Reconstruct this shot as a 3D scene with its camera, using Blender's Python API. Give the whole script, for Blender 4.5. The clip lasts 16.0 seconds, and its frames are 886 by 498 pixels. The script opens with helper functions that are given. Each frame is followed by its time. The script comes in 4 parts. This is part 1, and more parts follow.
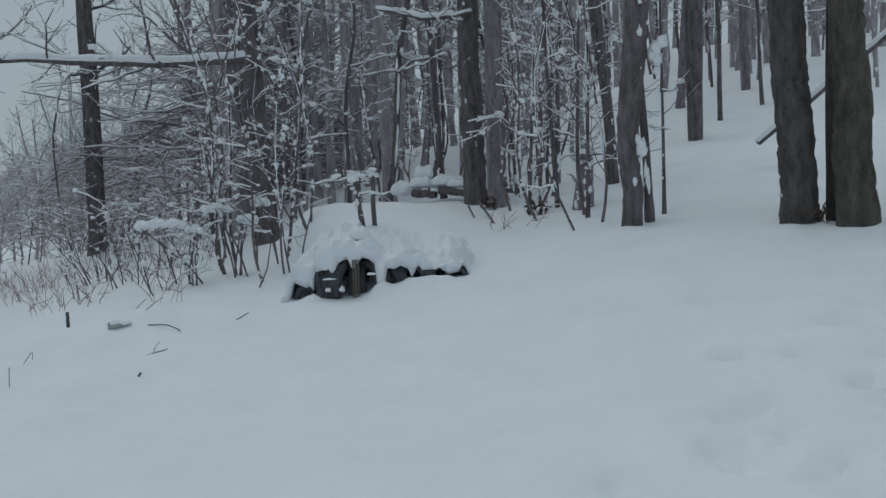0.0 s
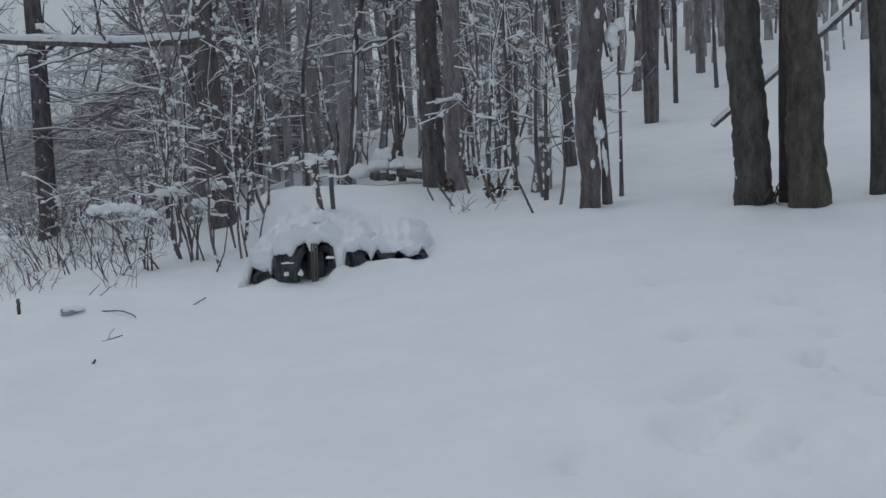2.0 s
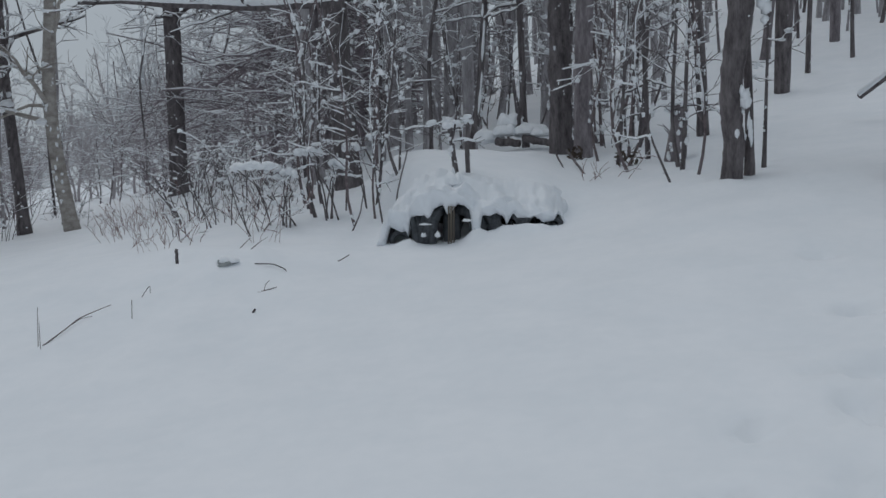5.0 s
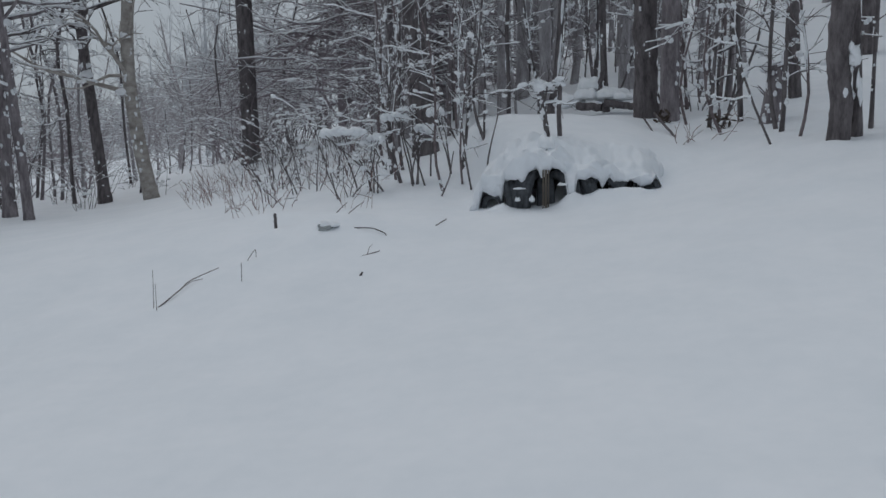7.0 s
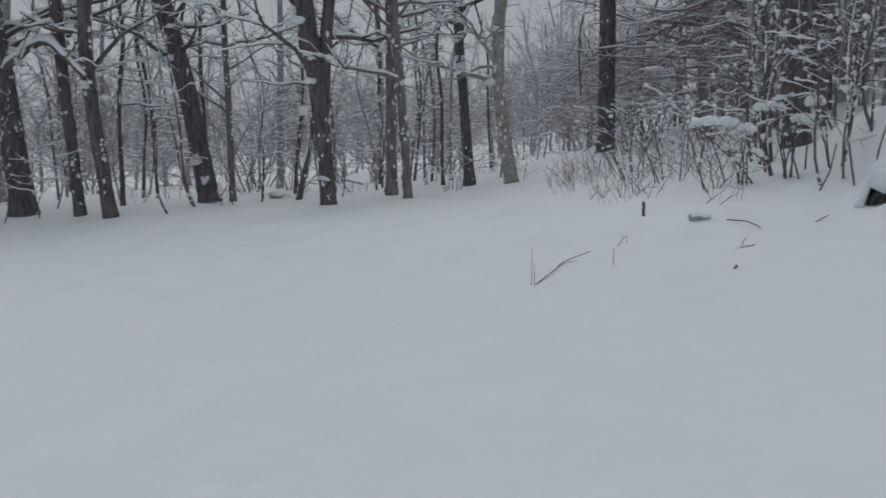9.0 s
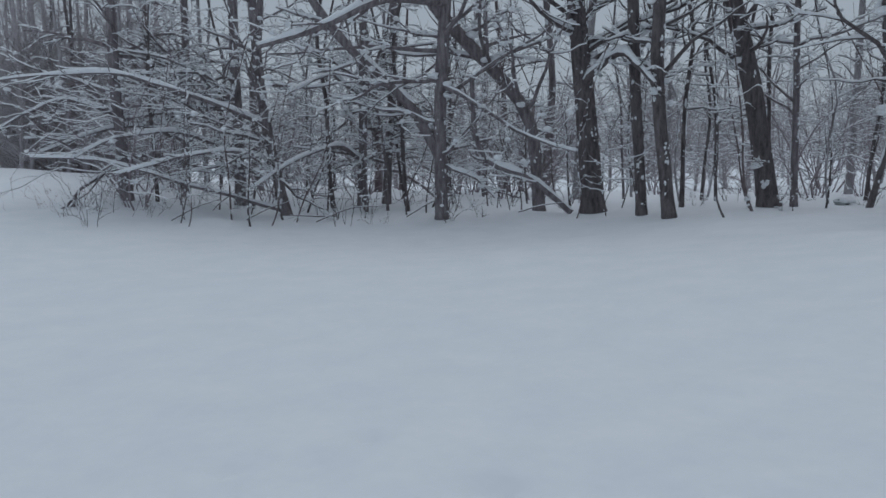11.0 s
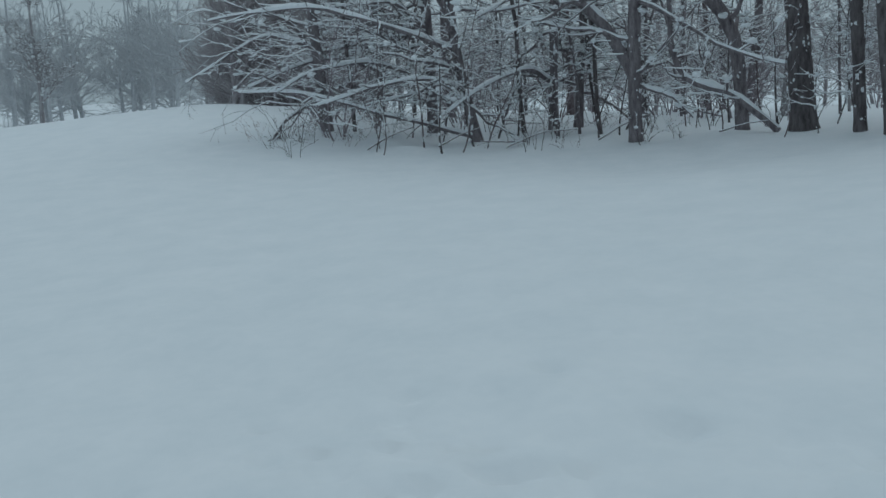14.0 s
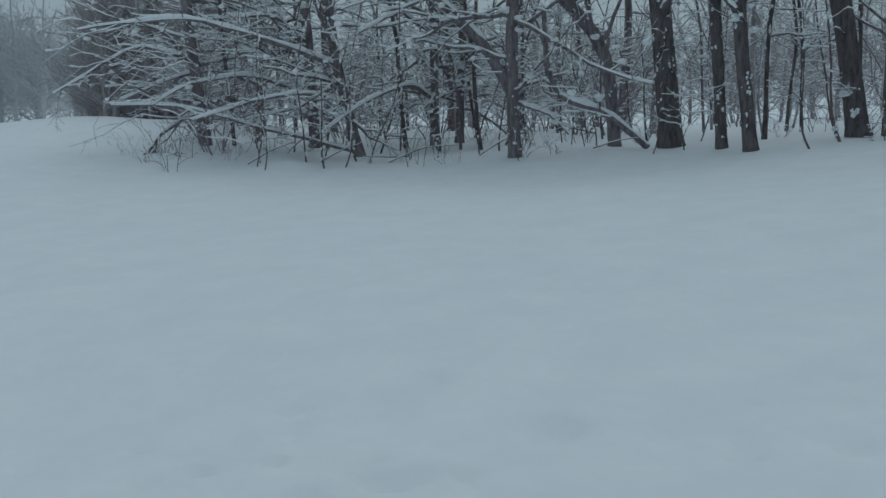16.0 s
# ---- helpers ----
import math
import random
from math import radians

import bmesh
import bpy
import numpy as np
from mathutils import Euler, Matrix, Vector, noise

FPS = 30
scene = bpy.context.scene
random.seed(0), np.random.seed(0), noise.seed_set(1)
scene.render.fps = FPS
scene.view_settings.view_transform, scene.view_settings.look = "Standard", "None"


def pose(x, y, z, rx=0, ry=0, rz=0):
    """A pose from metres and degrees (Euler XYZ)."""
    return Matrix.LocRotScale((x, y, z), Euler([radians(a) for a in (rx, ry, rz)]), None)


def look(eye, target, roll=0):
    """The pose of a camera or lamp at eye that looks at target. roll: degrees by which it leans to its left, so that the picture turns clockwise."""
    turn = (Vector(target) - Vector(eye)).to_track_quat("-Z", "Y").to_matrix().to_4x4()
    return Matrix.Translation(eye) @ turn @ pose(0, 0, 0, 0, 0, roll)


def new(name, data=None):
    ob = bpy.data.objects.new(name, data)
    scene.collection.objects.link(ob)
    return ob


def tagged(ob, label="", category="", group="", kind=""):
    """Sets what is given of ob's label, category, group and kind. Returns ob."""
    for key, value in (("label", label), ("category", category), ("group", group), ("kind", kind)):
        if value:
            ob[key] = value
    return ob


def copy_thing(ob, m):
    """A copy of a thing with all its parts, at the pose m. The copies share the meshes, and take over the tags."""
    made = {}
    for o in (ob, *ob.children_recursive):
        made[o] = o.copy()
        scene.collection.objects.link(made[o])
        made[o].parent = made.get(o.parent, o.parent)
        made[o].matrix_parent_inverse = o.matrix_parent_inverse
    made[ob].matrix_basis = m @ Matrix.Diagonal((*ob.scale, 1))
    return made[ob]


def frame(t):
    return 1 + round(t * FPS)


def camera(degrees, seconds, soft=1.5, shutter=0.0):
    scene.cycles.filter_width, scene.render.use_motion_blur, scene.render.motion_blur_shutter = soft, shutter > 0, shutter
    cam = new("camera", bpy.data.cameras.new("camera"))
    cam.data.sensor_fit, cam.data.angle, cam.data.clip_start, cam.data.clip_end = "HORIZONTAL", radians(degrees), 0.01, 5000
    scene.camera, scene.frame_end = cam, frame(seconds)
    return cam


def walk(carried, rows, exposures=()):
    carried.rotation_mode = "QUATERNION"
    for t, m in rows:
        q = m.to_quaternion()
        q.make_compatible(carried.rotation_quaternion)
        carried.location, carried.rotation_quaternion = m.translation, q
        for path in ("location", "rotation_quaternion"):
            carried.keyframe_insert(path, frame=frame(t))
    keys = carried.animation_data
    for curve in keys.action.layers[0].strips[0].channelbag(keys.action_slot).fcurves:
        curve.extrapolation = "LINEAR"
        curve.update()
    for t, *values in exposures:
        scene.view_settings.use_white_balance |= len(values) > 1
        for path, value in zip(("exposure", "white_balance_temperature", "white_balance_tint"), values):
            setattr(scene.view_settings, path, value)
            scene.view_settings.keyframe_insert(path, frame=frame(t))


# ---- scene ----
cam = camera(54.38, 16.0, soft=1.5, shutter=0.12)
PATH = [
    (0.0, 0.000, 0.000, 1.636, 88.55, 2.09, -0.00),
    (0.5, -0.003, -0.001, 1.639, 88.72, 1.62, -1.67),
    (1.0, -0.004, 0.006, 1.635, 88.42, 1.65, -2.33),
    (1.5, 0.000, 0.012, 1.639, 87.88, 1.75, -2.66),
    (2.0, -0.004, 0.015, 1.640, 87.29, 2.33, -2.74),
    (2.5, -0.009, 0.008, 1.642, 87.00, 1.96, -2.48),
    (3.0, -0.011, 0.009, 1.631, 87.31, 2.04, -2.29),
    (3.5, -0.035, 0.023, 1.624, 85.47, 2.48, 0.26),
    (6.0, -0.699, -0.123, 1.603, 85.32, 0.85, 5.42),
    (6.5, -0.773, -0.039, 1.572, 85.35, 1.52, 6.80),
    (7.0, -0.885, -0.039, 1.557, 83.38, 1.09, 7.48),
    (7.5, -1.031, -0.118, 1.542, 85.99, 5.21, 11.90),
    (8.0, -1.093, -0.162, 1.545, 85.48, 0.52, 13.67),
    (8.5, -1.109, -0.231, 1.548, 84.23, 0.13, 19.34),
    (9.0, -1.105, -0.319, 1.562, 82.87, 0.16, 29.89),
    (9.5, -1.102, -0.366, 1.582, 82.85, 0.86, 41.92),
    (10.0, -1.080, -0.391, 1.595, 83.23, 0.76, 52.62),
    (12.5, -1.157, -0.200, 1.603, 82.60, 1.59, 76.71),
    (13.0, -1.191, -0.198, 1.598, 82.16, 2.07, 80.29),
    (13.5, -1.203, -0.184, 1.597, 80.77, 2.46, 80.60),
    (14.0, -1.190, -0.193, 1.601, 78.55, 2.99, 78.37),
    (14.5, -1.179, -0.234, 1.601, 77.70, 2.93, 77.03),
    (15.0, -1.168, -0.254, 1.596, 77.76, 2.64, 75.76),
    (15.5, -1.137, -0.254, 1.598, 78.60, 2.14, 72.82),
    (16.0, -1.119, -0.223, 1.600, 79.21, 2.11, 70.63),
]
LIGHTING = [(0.0, -0.45, 6060, 5), (1.5, -0.42, 6150, 9), (3.5, -0.38, 6260, 10), (7.0, -0.42, 6290, 11), (9.3, -0.46, 6430, 11), (10.2, -0.46, 6190, 13), (12.5, -0.45, 5760, 0), (14.0, -0.54, 5720, -2), (16.0, -0.66, 5700, -2)]
walk(cam, [(t, pose(*p)) for t, *p in PATH], LIGHTING)
# ---- light ----
world = bpy.data.worlds.new("overcast_sky")
scene.world = world
world.use_nodes = True
wn = world.node_tree.nodes
wl = world.node_tree.links
sky = wn.new("ShaderNodeTexSky")
sky.sky_type = "NISHITA"
sky.sun_disc = False
sky.sun_elevation = radians(61)
sky.sun_rotation = radians(-40)
sky.dust_density = 4.0
grey = wn.new("ShaderNodeMix")
grey.data_type = "RGBA"
grey.inputs["Factor"].default_value = 0.93
grey.inputs[7].default_value = (6.1, 6.75, 7.2, 1)
wl.new(sky.outputs[0], grey.inputs[6])
wl.new(grey.outputs[2], wn["Background"].inputs[0])
wn["Background"].inputs[1].default_value = 0.076
sun = new("sun", bpy.data.lights.new("sun", "SUN"))
sun.data.energy = 0.75
sun.data.angle = radians(60)
sun.data.color = (1.0, 0.97, 0.93)
sun.matrix_world = look((-9, 11, 26), (0, 0, 0))


# ---- materials ----
def material(name, base, second, rough, scale, bump=0.3, detail=6.0, stretch=(1, 1, 1), fine=None):
    """Two colours mixed by noise at two scales, with a relief; stretch squeezes the grain along an axis."""
    m = bpy.data.materials.new(name)
    m.use_nodes = True
    nt = m.node_tree
    b = nt.nodes["Principled BSDF"]
    co = nt.nodes.new("ShaderNodeTexCoord")
    mp = nt.nodes.new("ShaderNodeMapping")
    mp.inputs["Scale"].default_value = stretch
    nt.links.new(co.outputs["Object"], mp.inputs[0])
    n1 = nt.nodes.new("ShaderNodeTexNoise")
    n1.inputs["Scale"].default_value = scale
    n1.inputs["Detail"].default_value = detail
    nt.links.new(mp.outputs[0], n1.inputs["Vector"])
    n2 = nt.nodes.new("ShaderNodeTexNoise")
    n2.inputs["Scale"].default_value = fine or scale * 7
    n2.inputs["Detail"].default_value = 3
    nt.links.new(mp.outputs[0], n2.inputs["Vector"])
    add = nt.nodes.new("ShaderNodeMath")
    add.operation = "MULTIPLY_ADD"
    add.inputs[1].default_value = 0.45
    nt.links.new(n2.outputs[0], add.inputs[0])
    nt.links.new(n1.outputs[0], add.inputs[2])
    ramp = nt.nodes.new("ShaderNodeValToRGB")
    ramp.color_ramp.elements[0].position = 0.5
    ramp.color_ramp.elements[1].position = 0.95
    ramp.color_ramp.elements[0].color = (*base, 1)
    ramp.color_ramp.elements[1].color = (*second, 1)
    nt.links.new(add.outputs[0], ramp.inputs[0])
    nt.links.new(ramp.outputs[0], b.inputs["Base Color"])
    bp = nt.nodes.new("ShaderNodeBump")
    bp.inputs["Strength"].default_value = bump
    bp.inputs["Distance"].default_value = 0.02
    nt.links.new(add.outputs[0], bp.inputs["Height"])
    nt.links.new(bp.outputs[0], b.inputs["Normal"])
    b.inputs["Roughness"].default_value = rough
    b.inputs["Specular IOR Level"].default_value = 0.25
    return m


SNOW = material("snow", (0.825, 0.855, 0.89), (0.885, 0.905, 0.935), 0.75, 1.6, 0.17, fine=9)
SNOW_CLUMP = material("snow_clump", (0.82, 0.85, 0.88), (0.92, 0.93, 0.95), 0.8, 9, 0.4)
BARK = material("grey_brown_bark", (0.110, 0.096, 0.104), (0.32, 0.288, 0.300), 0.95, 11, 1.0, stretch=(1, 1, 0.25), fine=55)
BARK_DARK = material("dark_bark", (0.070, 0.061, 0.064), (0.205, 0.184, 0.188), 0.95, 12, 1.0, stretch=(1, 1, 0.25), fine=60)
BARK_NEAR = material("dark_fissured_bark", (0.050, 0.045, 0.044), (0.135, 0.122, 0.117), 0.95, 13, 1.0, stretch=(1, 1, 0.3), fine=60)
BARK_OLIVE = material("olive_bark", (0.048, 0.043, 0.037), (0.130, 0.118, 0.100), 0.95, 12, 1.0, stretch=(1, 1, 0.3), fine=60)
BARK_PALE = material("pale_bark", (0.24, 0.215, 0.195), (0.50, 0.47, 0.44), 0.9, 5, 0.5, stretch=(1, 1, 1.6))
# pale blue-grey puts the distance haze into the far trees' base colour
BARK_FAR_HAZE = material("hazed_far_bark", (0.47, 0.48, 0.505), (0.66, 0.67, 0.69), 0.95, 4, 0.3)
# mauve bark lightened in its base colour to stand for mist
BARK_MAUVE_HAZE = material("hazed_mauve_bark", (0.33, 0.300, 0.315), (0.50, 0.470, 0.480), 0.95, 5, 0.3)
# snow-dusted bark, its base colour also raised for haze among the trunks
BARK_DUSTED_HAZE = material("hazed_snow_dusted_bark", (0.200, 0.180, 0.190), (0.50, 0.485, 0.497), 0.95, 7, 0.6, stretch=(1, 1, 0.25))
BARK_BRUSH = material("mauve_brush_bark", (0.225, 0.190, 0.210), (0.37, 0.327, 0.348), 0.95, 6, 0.4)
LEAF = material("dead_leaf", (0.055, 0.042, 0.034), (0.12, 0.092, 0.074), 0.85, 30, 0.3)
TWIG = material("twig_bark", (0.115, 0.092, 0.097), (0.23, 0.192, 0.196), 0.95, 14, 0.3)
BRAMBLE = material("red_brown_stem", (0.16, 0.098, 0.096), (0.31, 0.212, 0.200), 0.9, 20, 0.3)
RUBBER = material("black_rubber", (0.040, 0.044, 0.050), (0.115, 0.122, 0.132), 0.8, 12, 0.3)
WOOD_OLD = material("weathered_wood", (0.10, 0.085, 0.07), (0.22, 0.19, 0.16), 0.9, 8, 0.6, stretch=(1, 1, 0.1))
STONE = material("grey_stone", (0.26, 0.28, 0.28), (0.46, 0.48, 0.48), 0.9, 7, 0.6)

# ---- lie of the land ----
NEAR_LAND = np.array([
    (0, 0, 0.0), (-1.2, -0.4, -0.05), (-3.7, 8.4, 0.80), (-3.2, 8.7, 0.74), (-4.3, 6.8, 0.27), (-2.6, 10.7, 0.93), (-1.3, 9.9, 0.86), (0.2, 9.9, 1.0),
    (2.76, 8.6, 1.36), (3.84, 9.35, 1.54), (4.3, 8.9, 1.43), (2.24, 10.2, 1.66), (0.6, 14.8, 1.95), (-3.45, 17.1, 1.43), (-9.6, 24, 1.27), (-4.7, 13.2, 1.05),
    (-8.8, 18.3, 0.8), (-10.5, 19.7, 0.45), (-12.2, 14.2, 0.28), (-17.2, 15.8, 0.06), (-8.9, 15.9, 0.5), (-18.1, 12.6, -0.1), (-19.8, 12.3, -0.12),
    (-22, 9, -0.3), (-18.8, 9.1, -0.5), (-23, 2, -0.42), (-25.4, 5.8, -0.36), (5, -5, 0.2), (-8, -4, -0.35),
])
FAR_LAND = np.array([
    (-28.1, 1.6, 0.13), (-31.2, 0.2, 0.15), (-35.2, -0.3, 0.55), (-39, -3, 0.9), (-45.6, -7.4, 0.33), (-55.5, -12.9, -0.25), (-85, -20, -5), (-75, 15, -4), (-50, 30, -1.6),
    (-30, 45, 0.0), (-12, 45, 2.4), (-19, 41, 0.7), (-26, 62, 0.8), (2.6, 28, 4.95), (-0.1, 22, 3.1), (-1.8, 22, 2.8), (-4.7, 21.5, 1.95), (6.75, 22.8, 3.6), (7.5, 29, 5.7), (13.2, 33.5, 7.4), (17.8, 33.6, 7.8),
    (8, 50, 11), (30, 55, 13), (14, 14, 4.2), (20, 0, 3), (0, -30, -2), (-60, -45, -3), (-5.2, 35, 3.6), (-18, 30, 0.3),
])
CONTROL = np.concatenate([NEAR_LAND, FAR_LAND])


def kernel(dx, dy):
    return np.sqrt(dx * dx + dy * dy + 4.0)


CA = np.zeros((len(CONTROL) + 3, len(CONTROL) + 3))
CA[:-3, :-3] = kernel(CONTROL[:, None, 0] - CONTROL[None, :, 0], CONTROL[:, None, 1] - CONTROL[None, :, 1]) - 0.25 * np.eye(len(CONTROL))
CA[:-3, -3:] = np.c_[np.ones(len(CONTROL)), CONTROL[:, :2]]
CA[-3:, :-3] = CA[:-3, -3:].T
WEIGHT = np.linalg.solve(CA, np.concatenate([CONTROL[:, 2], np.zeros(3)]))


def ease(a, b, v):
    u = np.clip((v - a) / (b - a), 0, 1)
    return u * u * (3 - 2 * u)


LATTICE = np.random.default_rng(77).normal(0, 1, (64, 64))


def lumps(x, y, size):
    """Soft uneven swelling, about 1 high, with knots a size apart."""
    u, v = np.asarray(x, float) / size + 0.37 * np.asarray(y, float) / size, np.asarray(y, float) / size - 0.29 * np.asarray(x, float) / size
    i, j = np.floor(u).astype(int), np.floor(v).astype(int)
    a, b = ease(0, 1, u - i), ease(0, 1, v - j)
    g = LATTICE
    return (g[i % 64, j % 64] * (1 - a) + g[(i + 1) % 64, j % 64] * a) * (1 - b) + (g[i % 64, (j + 1) % 64] * (1 - a) + g[(i + 1) % 64, (j + 1) % 64] * a) * b


DRIFTS = ((-3.30, 8.55, 0.07, 0.40), (-2.85, 8.15, 0.06, 0.28), (-3.80, 8.35, 0.06, 0.30), (-2.5, 9.4, 0.05, 0.4), (-4.1, 9.4, 0.07, 0.4), (-3.0, 8.9, 0.06, 0.22), (-23.9, 3.4, 0.2, 0.6), (-20.7, 10.9, 0.2, 0.5),
          (-23.2, 6.9, 0.18, 0.6), (-18.9, 12.9, 0.15, 0.5), (-25.9, 3.3, 0.25, 0.7), (-22.6, 8.6, 0.15, 0.5), (-16.4, 14.2, 0.12, 0.6), (-1.52, 9.76, 0.10, 0.10), (-0.73, 9.74, 0.13, 0.11), (-0.40, 9.76, 0.07, 0.12), (-0.18, 9.74, 0.08, 0.10), (0.0, 9.74, 0.07, 0.10), (3.66, 9.12, 0.07, 0.22), (4.02, 9.10, 0.05, 0.14), (4.10, 8.72, 0.06, 0.2), (4.5, 8.8, 0.05, 0.2), (2.1, 10.0, 0.06, 0.2))


def height(x, y):
    """The snow's height over the plan, with the bank behind the tyres and small drifts."""
    x = np.atleast_1d(np.asarray(x, float))
    y = np.atleast_1d(np.asarray(y, float))
    z = WEIGHT[-3] + WEIGHT[-2] * x + WEIGHT[-1] * y
    for (cx, cy, _), w in zip(CONTROL, WEIGHT):
        z = z + w * kernel(x - cx, y - cy)
    r = np.hypot(x, y)
    z = z * (1 - ease(90, 200, r)) - 7.0 * ease(90, 200, r)
    rim = -2.05 - 0.25 * np.clip(y - 11, 0, 5) + 0.12 * np.sin(y * 4.1)
    z += np.interp(x, [-1.6, -0.7, 0, 0.5, 1.0], [0.74, 0.60, 0.38, 0.14, 0]) * ease(10.1, 10.95, y) * (1 - ease(12, 19, y)) * ease(rim, rim + 0.75, x)
    z += 0.06 * np.exp(-((x + 0.35) ** 2 / 0.20 + (y - 9.80) ** 2 / 0.05))
    side = (x + 4.25) * 0.93 - (y - 6.4) * 0.37
    along = (x + 4.25) * 0.37 + (y - 6.4) * 0.93
    z += 0.075 * ease(-0.15, 0.2, side + 0.08 * np.sin(along * 3)) * (1 - ease(0.15, 0.7, side)) * ease(-0.6, 0.5, along) * (1 - ease(2.4, 3.4, along))
    for cx, cy, h, w in DRIFTS:
        z += h * np.exp(-((x - cx) ** 2 + (y - cy) ** 2) / (w * w))
    z += 0.016 * np.sin(x * 0.9 + 0.6 * y) * np.sin(y * 0.7 - 0.4 * x) + 0.009 * np.sin(x * 2.7 + 1.3 * np.sin(y * 1.9)) * np.sin(y * 3.1 + x)
    return z


def hz(x, y):
    return float(height(x, y)[0])


# ---- mesh helpers ----
class Buf:
    def __init__(self):
        self.v, self.f, self.n = [], [], 0

    def add(self, v, f):
        self.v.append(v)
        self.f.append(f + self.n)
        self.n += len(v)


def merged(bufs):
    """Several meshes' worth of faces in one."""
    out = Buf()
    for b in bufs:
        for v, f in zip(b.v, b.f):
            out.v.append(v)
            out.f.append(f + out.n)
        out.n += b.n
    return out


RINGS = {}


def tube(buf, pts, rad, sides=6, squash=None, lift=None):
    """A tapered tube along pts; squash gives the upright half-axis where it differs."""
    pts = np.asarray(pts, float)
    rad = np.asarray(rad, float)
    n = len(pts)
    tan = np.gradient(pts, axis=0)
    tan /= np.linalg.norm(tan, axis=1)[:, None] + 1e-9
    ref = np.where(np.abs(tan[:, 2:3]) > 0.93, np.array([[1.0, 0, 0]]), np.array([[0, 0, 1.0]]))
    if np.abs(tan[:, 2]).max() > 0.93:
        ref = np.broadcast_to(np.array([[0.95, 0.3, 0.05]]), pts.shape)
    side = np.cross(tan, ref)
    side /= np.linalg.norm(side, axis=1)[:, None] + 1e-9
    upv = np.cross(side, tan)
    a = np.arange(sides) * (2 * math.pi / sides)
    h = rad if squash is None else squash
    v = pts[:, None] + side[:, None] * (np.cos(a)[None, :, None] * rad[:, None, None]) + upv[:, None] * (np.sin(a)[None, :, None] * h[:, None, None])
    if (n, sides) not in RINGS:
        i = np.arange(n - 1)[:, None] * sides
        j = np.arange(sides)[None]
        k = (j + 1) % sides
        RINGS[(n, sides)] = np.stack([i + j, i + k, i + sides + k, i + sides + j], -1).reshape(-1, 4)
    buf.add(v.reshape(-1, 3), RINGS[(n, sides)])


def cube_ball(k=2):
    vs, fs, seen = [], [], {}
    for ax in range(3):
        for s in (-1, 1):
            idx = {}
            for i in range(k + 1):
                for j in range(k + 1):
                    p = [0, 0, 0]
                    p[ax], p[(ax + 1) % 3], p[(ax + 2) % 3] = s, 2 * i / k - 1, 2 * j / k - 1
                    key = tuple(p)
                    if key not in seen:
                        seen[key] = len(vs)
                        vs.append(np.array(p) / np.linalg.norm(p))
                    idx[i, j] = seen[key]
            for i in range(k):
                for j in range(k):
                    q = [idx[i, j], idx[i + 1, j], idx[i + 1, j + 1], idx[i, j + 1]]
                    fs.append(q if s > 0 else q[::-1])
    return np.array(vs), np.array(fs)


BALL, BALL_F = cube_ball(2)
CHIP, CHIP_F = cube_ball(1)
BALL4, BALL4_F = cube_ball(5)


def clump(buf, rng, c, sx, sy, sz, fine=False):
    b, f = (BALL4, BALL4_F) if fine else ((BALL, BALL_F) if max(sx, sz) > 0.033 else (CHIP, CHIP_F))
    w = 1 + 0.22 * np.sin(b @ rng.uniform(-3, 3, (3, 1)) * 1.7 + rng.uniform(0, 6)) + (rng.uniform(-0.32, 0.32, (len(b), 1)) if not fine else 0)
    buf.add(b * w * (sx, sy, sz) + np.asarray(c), f)


def mesh_of(name, buf, mat):
    me = bpy.data.meshes.new(name)
    if buf.n:
        me.from_pydata(np.concatenate(buf.v).tolist(), [], np.concatenate(buf.f).tolist())
        me.polygons.foreach_set("use_smooth", np.ones(len(me.polygons), bool))
    me.materials.append(mat)
    return me


def part(name, buf, mat, parent, label=""):
    ob = new(name, mesh_of(name, buf, mat))
    ob.parent = parent
    if label:
        tagged(ob, label)
    return ob


def bend(rng, start, way, length, n, rise, wander):
    """A wandering line that turns up (rise above 0) or sags (below 0)."""
    pts = [np.array(start, float)]
    d = np.array(way, float)
    d /= np.linalg.norm(d)
    for _ in range(n - 1):
        d = d + rng.normal(0, wander, 3) + np.array((0, 0, rise / n))
        d /= np.linalg.norm(d)
        pts.append(pts[-1] + d * length / (n - 1))
    return np.array(pts)


def lay_snow(buf, rng, pts, rad, thick=1.0, cover=0.9, sides=5, grip=1.25):
    """Snow along the top of a branch, where it lies flat enough to hold any."""
    tan = np.gradient(pts, axis=0)
    tan /= np.linalg.norm(tan, axis=1)[:, None] + 1e-9
    flat = np.clip(1.15 - np.abs(tan[:, 2]) * grip, 0, 1)
    if rng.random() > cover or flat.max() < 0.15:
        return
    lump = rng.uniform(0.55, 1.25, len(pts))
    w = (rad * 0.95 + 0.007 * thick) * flat * lump + 0.001
    h = (rad * 0.6 + 0.013 * thick) * flat * lump + 0.001
    tube(buf, pts + np.array((0, 0, 1.0)) * (rad * 0.55 + h * 0.55)[:, None], w, sides, h)


